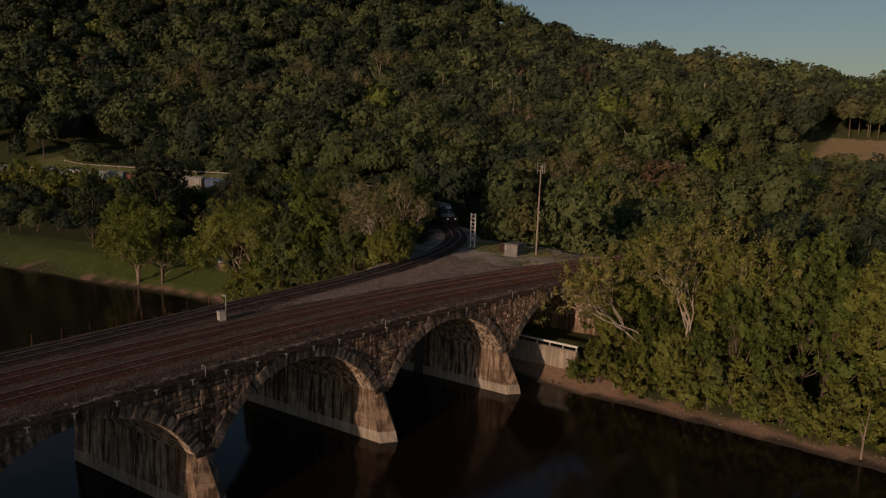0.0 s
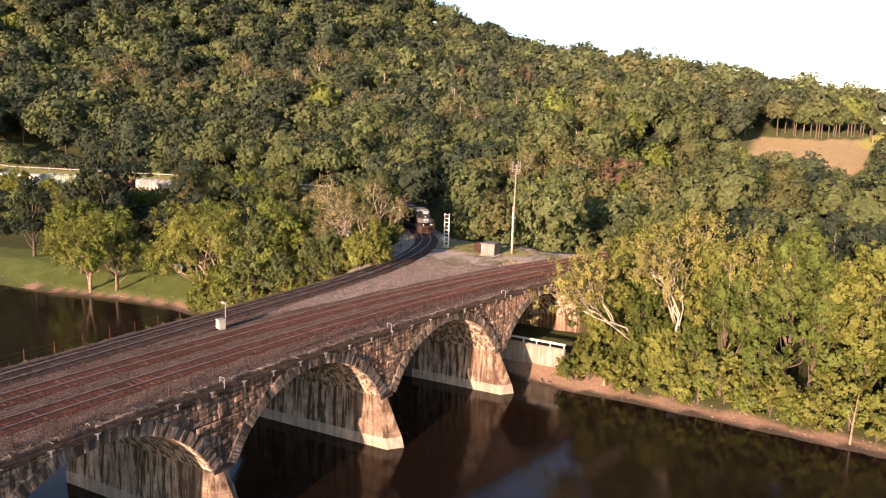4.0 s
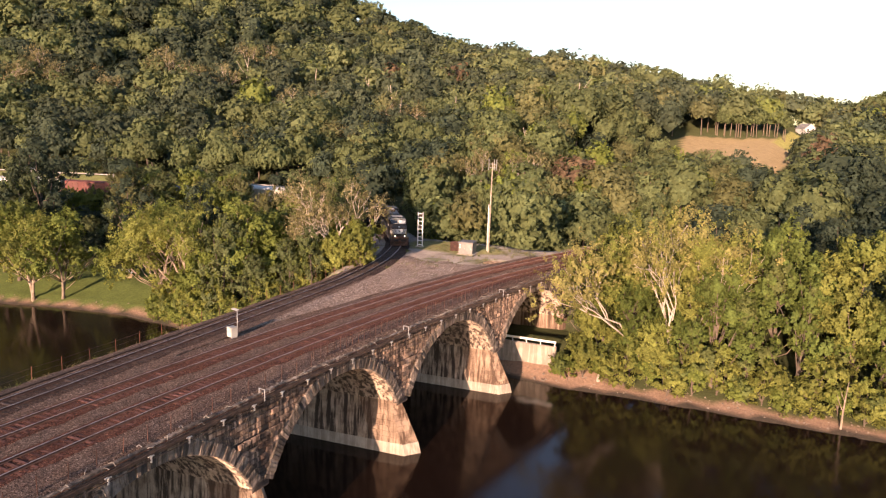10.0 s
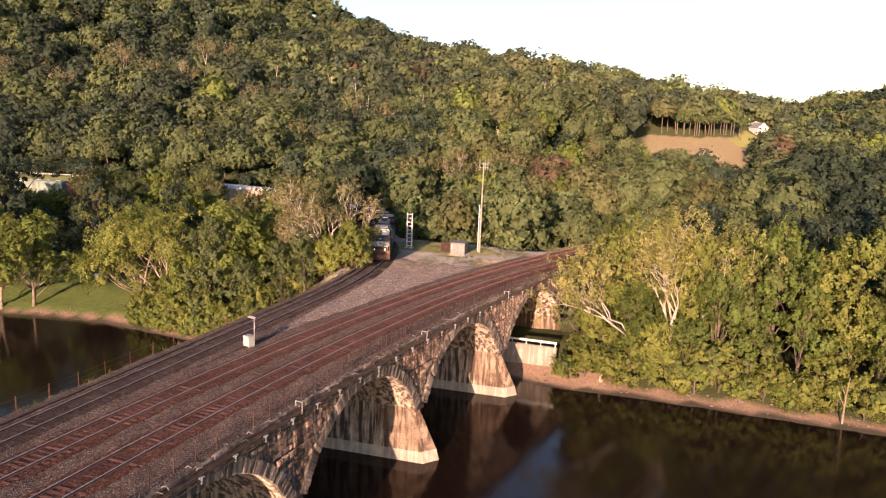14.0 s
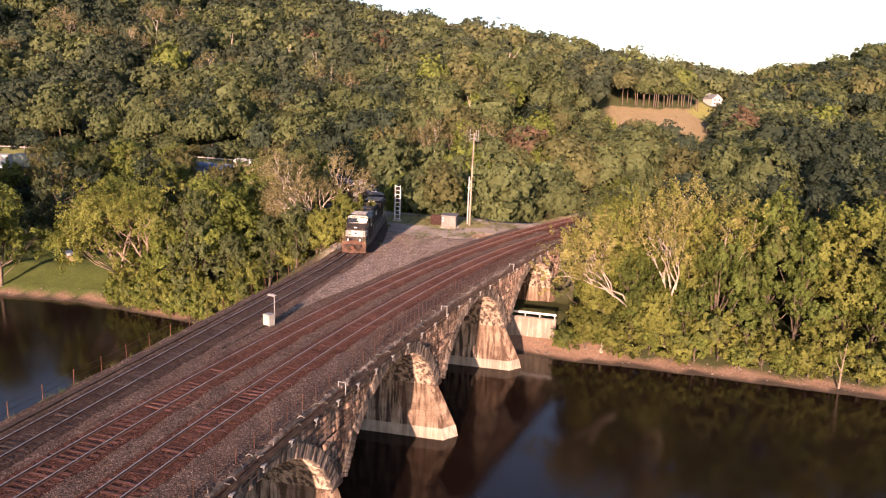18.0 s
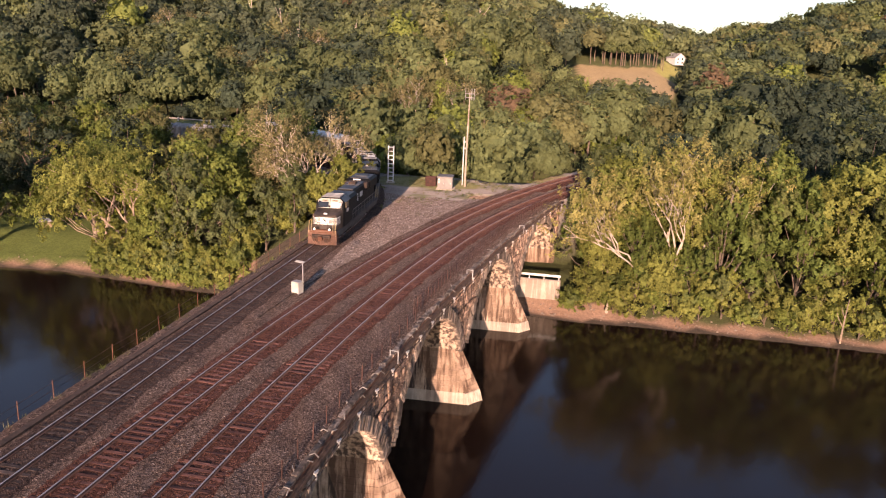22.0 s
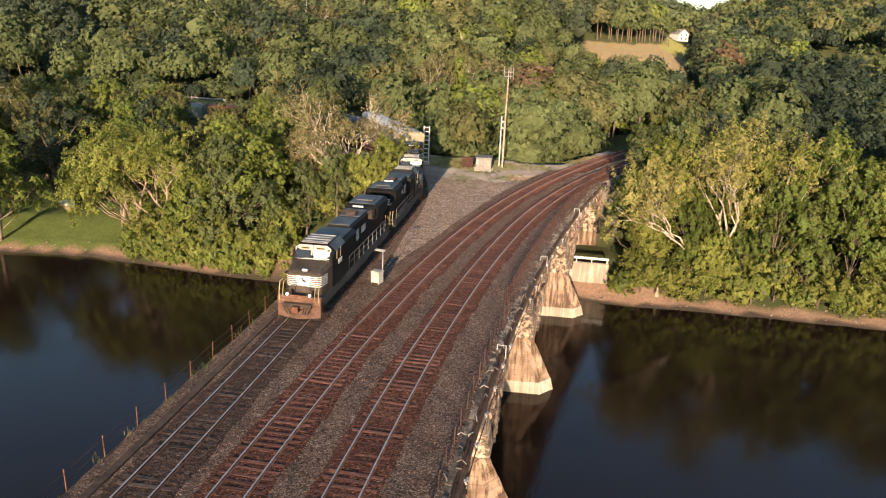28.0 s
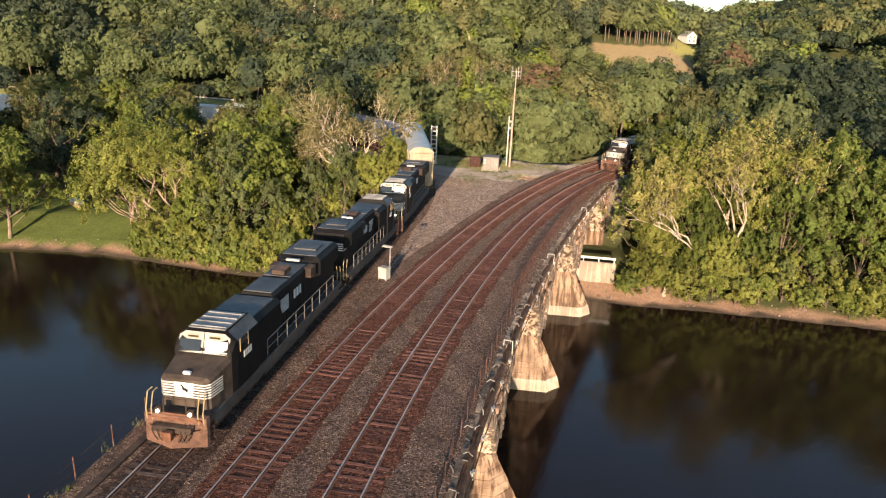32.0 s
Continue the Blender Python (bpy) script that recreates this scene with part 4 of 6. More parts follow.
forest()
HILL_BARE = ((-245, 93, 1.0), (-232, 113, 0.95), (-222, 148, 1.05), (-201, 152, 1.0), (-215, 121, 0.9), (-107, 151, 0.95), (-158, 160, 0.9), (-250, 114, 0.95), (-111, 131, 0.8), (-212, 190, 0.95), (-58, 122, 0.8), (-40, 96, 0.85))
SYC = "yellowing sycamore tree with pale bare limbs"
BANK = "dense bright green tree on the river bank"
for key, label, x, y, sc, turn in (
    ("sycamore", SYC, 15.8, 34.0, 1.12, 10), ("bank_c", BANK, 10.5, 34.6, 0.8, 0), ("bank_b", BANK, 7.6, 32.8, 0.8, 0), ("bank_b", BANK, 5.0, 32.4, 0.62, 190), ("bank_a", BANK, 4.4, 36.5, 0.95, 20), ("bank_a", BANK, 11.5, 32.6, 0.62, 60), ("bank_b", BANK, 14.8, 32.2, 0.55, 100), ("bank_a", BANK, 18.3, 33.0, 0.7, 300), ("bank_b", BANK, 7.5, 38.0, 1.05, 160), ("tall_green", BANK, 4.6, 42.0, 0.92, 30),
    ("leafy", "small leafy tree beside the main track", 3.4, 52, 0.6, 200), ("bank_a", BANK, 21.5, 34.5, 1.2, 90), ("bank_c", BANK, 27.5, 39.5, 1.25, 45), ("bank_a", BANK, 31, 36.0, 1.25, 200), ("bank_b", BANK, 36.5, 38.5, 1.25, 20), ("bank_a", BANK, 25.5, 35.0, 0.95, 250),
    ("tall_green", BANK, 43, 41, 1.15, 300), ("leafy", BANK, 49, 42, 1.5, 120), ("tall_green", BANK, 57, 45, 1.25, 10), ("bank_c", BANK, 66, 48, 1.35, 77), ("bank_b", BANK, 76, 50, 1.35, 222), ("bank_a", BANK, 87, 52, 1.4, 111),
    ("bank_b", BANK, 18.5, 38, 1.05, 15), ("bank_c", BANK, 13, 40, 0.95, 215), ("leafy", BANK, 39.5, 37.5, 1.0, 80), ("tall_green", BANK, 46, 38.5, 0.75, 180), ("leafy", BANK, 53, 40, 1.0, 270),
    # each shadow_tree here brings painted shade behind the bank trees
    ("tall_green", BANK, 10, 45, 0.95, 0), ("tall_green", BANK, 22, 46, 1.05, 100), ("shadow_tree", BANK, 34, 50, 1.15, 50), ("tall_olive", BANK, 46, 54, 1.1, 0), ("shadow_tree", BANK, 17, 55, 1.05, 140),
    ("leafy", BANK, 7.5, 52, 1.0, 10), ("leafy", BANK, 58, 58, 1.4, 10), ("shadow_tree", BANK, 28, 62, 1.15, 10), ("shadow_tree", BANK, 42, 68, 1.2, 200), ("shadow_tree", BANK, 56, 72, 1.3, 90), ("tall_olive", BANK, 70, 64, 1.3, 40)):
    plant(key, label, x, y, sc, turn, group="trees on the wooded bank")
for i in range(30):
    x = 3.4 + i * 2.7
    plant(("shrub", "shrub_b")[i % 2], "leafy shrub hanging over the muddy bank", x, float(np.interp(x, SHORE_X, SHORE_Y)) + 1.7 + (i * 7 % 5) * 0.35, 0.95 + (i * 5 % 4) * 0.13, i * 47, group="shrubs along the bank")
WIL = "large drooping green tree with a forked pale trunk"
SHORE = "leafy green tree near the shore"
BACK = "tree behind the shore with shade in its dark leaves"
for key, label, x, y, sc, turn in (
    ("forked", WIL, -57.0, 18.6, 1.0, 0), ("willow_b", WIL, -83.0, 13.6, 1.15, 80), ("willow", WIL, -87.5, 11.0, 1.08, 200), ("ivy_tree", "green tree with rust-red ivy on its trunk", -49.5, 19.5, 1.3, 0), ("willow_b", WIL, -50.5, 25, 1.3, 250),
    ("tall_green", SHORE, -42.5, 19.4, 0.6, 70), ("willow_b", WIL, -70, 24, 1.2, 140), ("thinning", "thinning sycamore with pale twigs and tan leaves", -35.6, 29.3, 1.08, 165), 
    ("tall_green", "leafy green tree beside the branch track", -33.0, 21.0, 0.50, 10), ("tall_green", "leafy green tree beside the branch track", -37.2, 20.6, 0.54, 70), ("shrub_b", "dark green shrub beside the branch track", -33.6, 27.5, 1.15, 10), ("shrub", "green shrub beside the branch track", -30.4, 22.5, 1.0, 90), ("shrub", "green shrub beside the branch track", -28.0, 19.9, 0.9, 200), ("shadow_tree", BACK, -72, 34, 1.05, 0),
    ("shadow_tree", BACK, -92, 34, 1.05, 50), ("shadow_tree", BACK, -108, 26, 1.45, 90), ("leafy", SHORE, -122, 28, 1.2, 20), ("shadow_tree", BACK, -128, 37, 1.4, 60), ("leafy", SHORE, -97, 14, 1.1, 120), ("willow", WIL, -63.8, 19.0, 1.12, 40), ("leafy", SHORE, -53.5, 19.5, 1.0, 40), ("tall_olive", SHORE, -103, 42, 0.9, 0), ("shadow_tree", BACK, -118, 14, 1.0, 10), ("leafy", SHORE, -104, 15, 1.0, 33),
    ("leafy", SHORE, -52, 34, 1.15, 99), ("tall_olive", SHORE, -62, 38, 0.9, 15), ("leafy", SHORE, -80, 46, 1.2, 0), ("tall_green", SHORE, -47, 46, 0.85, 0), ("leafy", SHORE, -58, 48, 1.15, 50), ("tall_olive", SHORE, -70, 52, 0.85, 70), ("leafy", SHORE, -92, 52, 1.1, 170), ("tall_green", SHORE, -84, 58, 0.62, 20), ("tall_olive", SHORE, -56, 44, 0.78, 60), ("leafy", SHORE, -50, 50, 1.0, 130), ("leafy", SHORE, -62, 54, 0.9, 10), ("tall_green", SHORE, -43, 51, 0.72, 10), ("leafy", SHORE, -40, 45, 0.85, 80), ("leafy", SHORE, -45, 38, 0.95, 200), ("leafy", SHORE, -112, 52, 0.8, 200), ("leafy", SHORE, -128, 44, 0.8, 300), ("tall_olive", SHORE, -140, 32, 0.65, 10)):
    if abs(off_branch(x, y)[0][0]) < 7.5:
        continue
    plant(key, label, x, y, sc, turn, group="trees on the lawn shore")
for i in range(46):
    x = -24.2 - i * 0.86
    y = float(np.interp(x, SHORE_X, SHORE_Y)) + (0.1, 1.5, 0.5, 2.6)[i % 4]
    if height(x, y) > 4.5:
        continue
    plant(("shrub", "shrub_b", "shrub")[i % 3], "leafy shrub at the water's edge", x, y, 0.8 + (i * 5 % 4) * 0.16, i * 61, group="shrubs along the shore")
for i in range(9):
    x = -25.0 - i * 1.5
    plant("shrub_b", "leafy shrub on the slope below the branch track", x, 22.2 + i * 0.15 + (i % 3) * 1.1, 1.0 + (i % 3) * 0.12, i * 77, group="shrubs on the slope")
for i, (x, y, sc) in enumerate(HILL_BARE):
    plant("thinning", "thinning pale-limbed tree on the wooded hill", x, y, sc * 1.3, i * 67, group="thinning trees on the hill")
# a screen of trees between the lawn shore and the curve
for i, run in enumerate((60, 65, 70, 75, 80, 101, 105, 109, 113, 117, 121, 125, 129, 133, 137)):
    a, b = branch(run), branch(run + 1)
    away = 8.6 + (i * 5 % 3) * 1.6
    x, y = a[0] - (b - a)[1] * away, a[1] + (b - a)[0] * away
    z = float(height(x, y))
    key, tall = (("leafy", 12.5), ("tall_green", 18.5), ("tall_olive", 17.5))[i % 3]
    plant(key, "leafy green tree beside the branch track", x, y, (19.2 + (i * 7 % 4) * 0.5 - z) / tall, i * 73, wide=1.25 if i % 3 == 1 else 1.0, group="trees inside the curve")

for i, run in enumerate(range(143, 240, 5)):
    a, b = branch(run), branch(run + 1)
    away = 7.0 + (i * 5 % 3) * 1.3
    x, y = a[0] - (b - a)[1] * away, a[1] + (b - a)[0] * away
    top = 13.2 + (i * 7 % 5) * 0.45 + (2.2 if run > 195 else 0)
    plant("shrub_b" if i % 2 else "shrub", "leafy shrub below the branch track", x, y, max(0.8, (top - float(height(x, y))) / 4.6), i * 73, wide=1.1, group="shrubs below the curve")

# weeds and dry grass in the yard and along the edges
_rng = np.random.default_rng(31)
_p = []
for _x, _y, _w, _n in ((-24, 47, 5, 90), (-14, 49, 5, 70), (-20, 30, 4, 50), (-17, 38, 5, 50), (-8, 58, 5, 80), (-15.5, 22, 3, 30), (-22.4, 24, 1.2, 30), (-29, 38, 1.5, 40)):
    _p += [(_x + a, _y + b) for a, b in _rng.normal(0, 0.5, (_n, 2)) * _w]
for _s in np.arange(-100, 20, 0.6):
    _q = branch(_s)
    if _rng.random() < 0.5:
        _p.append((_q[0] - 2.95 + _rng.normal(0, 0.12), _q[1]))
_v, _c = [], []
for _x, _y in _p:
    _z = max(float(height(_x, _y)), 12.9 if _y < 18 else 0)
    _m = 14
    _o = _rng.normal(0, 0.16, (_m, 3)) * (1, 1, 0) + (_x, _y, _z + 0.02)
    _t = _o + _rng.normal(0, 0.09, (_m, 3)) + (0, 0, 0.22)
    _v.append(np.stack([_o - (0.02, 0, 0), _o + (0.02, 0, 0), _t], 1).reshape(-1, 3))
    _c.append(np.repeat(np.array(GREENS[("bright", "tan", "olive")[_rng.integers(3)]])[None] * 0.9, _m, 0))
tagged(new("weeds", leaf_mesh("weeds", np.concatenate(_v), np.concatenate(_c), LEAF)), "tufts of weeds and dry grass in the gravel", "weeds", kind="stuff")

# ---------- rolling stock (ahead is +y, z = 0 at the rail head) ----------
# Both roof greys hold painted sky reflection besides soot and dust
HOOD_ROOF = surface("sooty_sky_sheen_roof", (0.03, 0.03, 0.032), (0.12, 0.118, 0.12), 0.7, 0.5, vary=0.2, fine=7, relief=0.08)
CABROOF = surface("dusty_sky_sheen_cab_roof", (0.12, 0.12, 0.122), (0.36, 0.35, 0.34), 1.1, 0.45, vary=0.2, fine=8, relief=0.08)
SILL = surface("dusty_grey_sill", (0.05, 0.043, 0.039), (0.11, 0.095, 0.085), 0.8, 0.7, vary=0.15)
GALVROOF = surface("galvanised_car_roof", (0.5, 0.48, 0.45), (0.72, 0.69, 0.64), 0.6, 0.45, 0.2, vary=0.15)
CREAM = surface("cream_rack_panel", (0.36, 0.31, 0.21), (0.55, 0.48, 0.35), 0.5, 0.6, vary=0.2, streak=((0.30, 0.20, 0.13), 0.5))
BLUEP = surface("blue_car_paint", (0.05, 0.09, 0.17), (0.11, 0.17, 0.28), 0.6, 0.5, vary=0.15, streak=((0.2, 0.2, 0.2), 0.35))
REDP = surface("faded_red_car_paint", (0.13, 0.035, 0.03), (0.23, 0.075, 0.06), 0.5, 0.6, vary=0.2, streak=((0.10, 0.05, 0.04), 0.5))
GREYP = surface("grey_car_paint", (0.28, 0.27, 0.26), (0.45, 0.43, 0.41), 0.5, 0.6, vary=0.3, streak=((0.14, 0.10, 0.08), 0.5))
TANP = surface("tan_car_paint", (0.38, 0.29, 0.15), (0.52, 0.42, 0.25), 0.5, 0.6, vary=0.2, streak=((0.2, 0.13, 0.08), 0.5))
GREENP = surface("pale_green_car_paint", (0.2, 0.25, 0.2), (0.33, 0.38, 0.31), 0.5, 0.6, vary=0.2, streak=((0.14, 0.12, 0.08), 0.5))
TANKP = surface("black_tank_paint", (0.025, 0.024, 0.026), (0.06, 0.057, 0.055), 0.5, 0.4, vary=0.2, streak=((0.15, 0.12, 0.10), 0.4))
# Pale base colour stands in for bright sky mirrored in one pane
SHINE, _n, _l, _b = shader("windshield_painted_reflection", 0.18, 0.0, 0.8)
_b.inputs["Base Color"].default_value = (0.75, 0.72, 0.66, 1)


def wheel_mesh():
    b = Solid()
    for x in (-0.74, 0.74):
        b.tube([(x - 0.065, 0, 0), (x + 0.065, 0, 0)], 0.5, 16)
    b.tube([(-0.74, 0, 0), (0.74, 0, 0)], 0.09, 8)
    return b.mesh("wheelset", UNDER)


def truck_mesh(axles, gap):
    b = Solid()
    ln = gap * (axles - 1) + 1.1
    for x in (-1.05, 1.05):
        b.box((x, 0, 0.62), (0.16, ln, 0.26)).box((x, 0, 0.85), (0.2, ln * 0.45, 0.22))
        for k in range(axles):
            y = (k - (axles - 1) / 2) * gap
            b.box((x * 1.06, y, 0.5), (0.24, 0.36, 0.34)).box((x, y + 0.42, 0.72), (0.2, 0.18, 0.3))
    b.box((0, 0, 0.7), (2.0, 0.6, 0.3))
    return b.mesh("truck", UNDER)


WHEELS, TRUCK3, TRUCK2 = wheel_mesh(), truck_mesh(3, 1.75), truck_mesh(2, 1.78)


def add_truck(t, y, axles, gap):
    k = child("truck", TRUCK3 if axles == 3 else TRUCK2, t, pose(0, y, 0))
    for i in range(axles):
        child("wheelset", WHEELS, k, pose(0, (i - (axles - 1) / 2) * gap, 0.5))


def loft(rings, mats, name, slots=None):
    """A shell through rings of equal number, closed at both ends."""
    n = len(rings[0])
    vs = [p for r in rings for p in r]
    fs = [(i * n + k, i * n + (k + 1) % n, (i + 1) * n + (k + 1) % n, (i + 1) * n + k) for i in range(len(rings) - 1) for k in range(n)]
    fs += [tuple(range(n - 1, -1, -1)), tuple(range((len(rings) - 1) * n, len(rings) * n))]
    return mesh_of(name, vs, fs, mats, slots)


def loco_parts():
    parts = []

    def put(name, solid, mats, label=""):
        parts.append((name, solid.mesh(name, mats) if isinstance(solid, Solid) else solid, label))

    f = Solid().box((0, 0, 1.22), (2.96, 20.6, 0.32)).box((-1.46, 0, 1.02), (0.06, 19.0, 0.5)).box((1.46, 0, 1.02), (0.06, 19.0, 0.5))
    put("underframe", f, SILL, "dusty grey side sill")
    put("fuel_tank", Solid().prism([(-1.25, -3.2), (1.25, -3.2), (1.25, 3.2), (-1.25, 3.2)], 0.28, 0.95, -0.08), SILL)
    # pilot, plough and coupler
    plough = Solid().add([(-1.5, 10.45, 0.12), (0, 10.95, 0.12), (1.5, 10.45, 0.12), (1.5, 10.4, 1.05), (0, 10.62, 1.05), (-1.5, 10.4, 1.05), (-1.5, 10.2, 0.12), (1.5, 10.2, 0.12), (1.5, 10.2, 1.05), (-1.5, 10.2, 1.05)],
                         [(0, 1, 4, 5), (1, 2, 3, 4), (5, 4, 3, 8, 9), (2, 7, 8, 3), (0, 5, 9, 6)])
    put("pilot_plough", plough, DIRTY, "dirty brown snow plough")
    put("pilot_beam", Solid().box((0, 10.3, 1.28), (3.0, 0.34, 0.5)).box((0, 10.5, 1.5), (2.2, 0.16, 0.14)), DIRTY)
    put("coupler", Solid().box((0, 10.85, 0.88), (0.3, 0.7, 0.28)).box((0.02, 11.15, 0.88), (0.42, 0.26, 0.42)), RUST)
    put("rear_coupler", Solid().box((0, -10.75, 0.88), (0.3, 0.8, 0.28)).box((0, -11.1, 0.88), (0.42, 0.26, 0.42)), RUST)
    for x in (-0.95, -0.7, -0.48, 0.45, 0.7, 0.98):
        put("brake_hose", Solid().tube([(x, 10.62, 1.2), (x * 0.95, 10.9, 0.95), (x * 0.8, 10.92, 0.62), (x * 0.7, 10.85, 0.42)], 0.035, 5), UNDER)
    put("cut_lever", Solid().tube([(-1.2, 10.6, 0.98), (-0.4, 10.82, 0.74), (0.4, 10.82, 0.74), (1.2, 10.6, 0.98)], 0.03, 5), RUST)
    # solid dark block stands in for shade in the coupler opening
    put("pilot_recess", Solid().box((0, 10.7, 1.0), (1.9, 0.34, 0.3)), UNDER, "dark block in place of the shaded coupler recess")
    put("front_walkway", Solid().box((0, 10.0, 1.44), (2.9, 0.85, 0.05)), UNDER)
    put("anticlimber", Solid().box((0, 10.52, 1.4), (2.6, 0.14, 0.1)).box((0, 10.5, 1.56), (1.3, 0.05, 0.2)), RUST)
    put("uncoupling_post", Solid().tube([(-0.55, 10.48, 1.4), (-0.55, 10.46, 2.35)], 0.025, 5).tube([(0.55, 10.48, 1.4), (0.55, 10.46, 2.35)], 0.025, 5).tube([(-0.55, 10.46, 2.35), (0.55, 10.46, 2.35)], 0.02, 5), UNDER)
    # nose
    def ring(y, w, z0, z1, c):
        return [(-w, y, z0), (w, y, z0), (w, y, z1 - c), (w - c, y, z1), (-w + c, y, z1), (-w, y, z1 - c)]
    nose = loft([ring(9.55, 1.02, 1.4, 2.86, 0.16), ring(9.35, 1.22, 1.4, 2.98, 0.18), ring(7.5, 1.46, 1.4, 3.32, 0.2)], [NOSE], "short_hood")
    put("short_hood", nose, [NOSE], "black short hood")
    cab = loft([ring(7.62, 1.46, 1.4, 3.5, 0.05), ring(7.25, 1.5, 1.4, 4.28, 0.42), ring(7.1, 1.52, 1.4, 4.36, 0.45), ring(4.6, 1.52, 1.4, 4.42, 0.5)], [BLACK], "cab")
    put("cab", cab, [BLACK])
    # windshield band over the sloping front, pale paint standing in for sunlight on it
    band = Solid()
    for s in (-1, 1):
        band.add([(0.02 * s, 7.66, 3.36), (1.3 * s, 7.62, 3.34), (1.3 * s, 7.33, 4.1), (1.0 * s, 7.27, 4.3), (0.02 * s, 7.31, 4.32)], [(0, 1, 2, 3, 4) if s > 0 else (4, 3, 2, 1, 0)])
    put("windshield_frame", band, DULLWHITE, "windshield frame, sunlight put into its pale paint")
    # the s = -1 pane has its sky reflection painted on
    for s, mt, nm in ((-1, SHINE, "windshield"), (1, GLASS, "windshield")):
        q = [(0.12 * s, 7.665, 3.45), (1.22 * s, 7.625, 3.43), (1.22 * s, 7.42, 3.95), (0.12 * s, 7.455, 3.97)]
        put(nm, Solid().add([(x, y + 0.012, z) for x, y, z in q], [(0, 1, 2, 3) if s > 0 else (3, 2, 1, 0)]), mt)
        nb = [(0.25 * s, 7.44, 4.03), (0.85 * s, 7.42, 4.03), (0.85 * s, 7.35, 4.2), (0.25 * s, 7.37, 4.2)]
        put("number_board", Solid().add([(x, y + 0.02, z) for x, y, z in nb], [(0, 1, 2, 3) if s > 0 else (3, 2, 1, 0)]), CREAM)
        put("number_bar", Solid().add([(x * 0.9 + 0.055 * s, y + 0.03, z * 0.5 + 2.06) for x, y, z in nb], [(0, 1, 2, 3) if s > 0 else (3, 2, 1, 0)]), UNDER)
        put("side_window", Solid().box((1.525 * s, 6.3, 3.6), (0.04, 0.75, 0.6)), GLASS)
        put("window_frame", Solid().box((1.53 * s, 6.78, 3.6), (0.05, 0.07, 0.68)), YELLOW)
        put("window_frame", Solid().box((1.53 * s, 5.86, 3.6), (0.05, 0.07, 0.68)), YELLOW)
        for y in (6.3, 6.05, 5.8, 5.55):
            put("cab_number_bar", Solid().box((1.527 * s, y, 2.95), (0.03, 0.16, 0.36)), WHITE, "white numeral as a plain bar")
    roof = Solid().box((0, 5.95, 4.43), (1.9, 2.3, 0.06))
    for y in (5.1, 5.7, 6.3, 6.9):
        roof.box((0, y, 4.48), (1.84, 0.05, 0.06))
    put("cab_roof", roof, CABROOF, "dusty cab roof paled by painted sky sheen")
    put("cab_roof_side", Solid().add([(1.06, 7.05, 4.38), (1.06, 4.62, 4.44), (1.53, 4.62, 3.94), (1.53, 7.05, 3.93)], [(3, 2, 1, 0)]), HOOD_ROOF)
    put("cab_roof_side", Solid().add([(-1.06, 7.05, 4.38), (-1.06, 4.62, 4.44), (-1.53, 4.62, 3.94), (-1.53, 7.05, 3.93)], [(0, 1, 2, 3)]), HOOD_ROOF)
    # stripes on the nose: a solid field in the middle, bars to the sides
    st = Solid()
    st.add([(-0.42, 9.575, 2.0), (0.42, 9.575, 2.0), (0.5, 9.575, 2.74), (-0.5, 9.575, 2.74)], [(0, 1, 2, 3)])
    put("stripe_field", st, WHITE, "white emblem field on the nose")
    put("emblem", Solid().prism([(-0.16, 0), (-0.05, 0.12), (0.06, 0.1), (0.1, 0.3), (0.2, 0.36), (0.1, 0.42), (-0.02, 0.26), (-0.2, 0.18)], 0, 0.01).mesh("emblem", BLACK), [BLACK])
    parts[-1][1].transform(Matrix.Translation((0, 9.58, 2.22)) @ Matrix.Rotation(math.pi / 2, 4, "X"))
    for k in range(6):
        z = 2.0 + 0.13 * k
        for s in (-1, 1):
            bar = Solid()
            a, b = [(0.4 * s, 9.572), (1.02 * s, 9.572), (1.225 * s, 9.36), (1.36 * s, 8.4)], 0.062
            for (x0, y0), (x1, y1) in zip(a, a[1:]):
                o = 0.008 * s
                v = [(x0 + o, y0 + 0.008, z), (x1 + o, y1 + 0.008, z), (x1 + o, y1 + 0.008, z + b), (x0 + o, y0 + 0.008, z + b)]
                bar.add(v, [(3, 2, 1, 0) if s < 0 else (0, 1, 2, 3)])
            put("nose_stripe", bar, WHITE, "white nose stripe")
    put("nose_headlight", Solid().box((0, 9.2, 3.05), (0.36, 0.16, 0.16)), WHITE)
    for s in (-1, 1):
        put("ditch_light", Solid().tube([(0.78 * s, 10.55, 1.72), (0.78 * s, 10.63, 1.72)], 0.085, 10), LAMP, "lit ditch light")
        put("headlight_housing", Solid().box((0.78 * s, 10.45, 1.72), (0.3, 0.2, 0.3)), UNDER)
        for x0 in (1.38, 1.12):
            put("front_handrail", Solid().tube([(x0 * s, 10.42, 1.0), (x0 * s, 10.52, 1.75), (x0 * s, 10.3, 2.5), (x0 * s * 0.93, 10.05, 2.6)], 0.03, 6), YELLOW, "yellow front handrail")
        steps = Solid()
        for k in range(4):
            steps.box((1.36 * s, 9.95, 0.35 + 0.28 * k), (0.26, 0.5, 0.05))
        steps.box((1.47 * s, 9.7, 0.75), (0.04, 0.05, 1.1)).box((1.47 * s, 10.2, 0.75), (0.04, 0.05, 1.1))
        put("boarding_steps", steps, RUST)
        rails = Solid()
        for k in range(9):
            rails.tube([(1.43 * s, 3.2 - k * 1.45, 1.38), (1.43 * s, 3.2 - k * 1.45, 2.4)], 0.022, 5)
        rails.tube([(1.43 * s, 3.2, 2.4), (1.43 * s, -8.4, 2.4)], 0.024, 5)
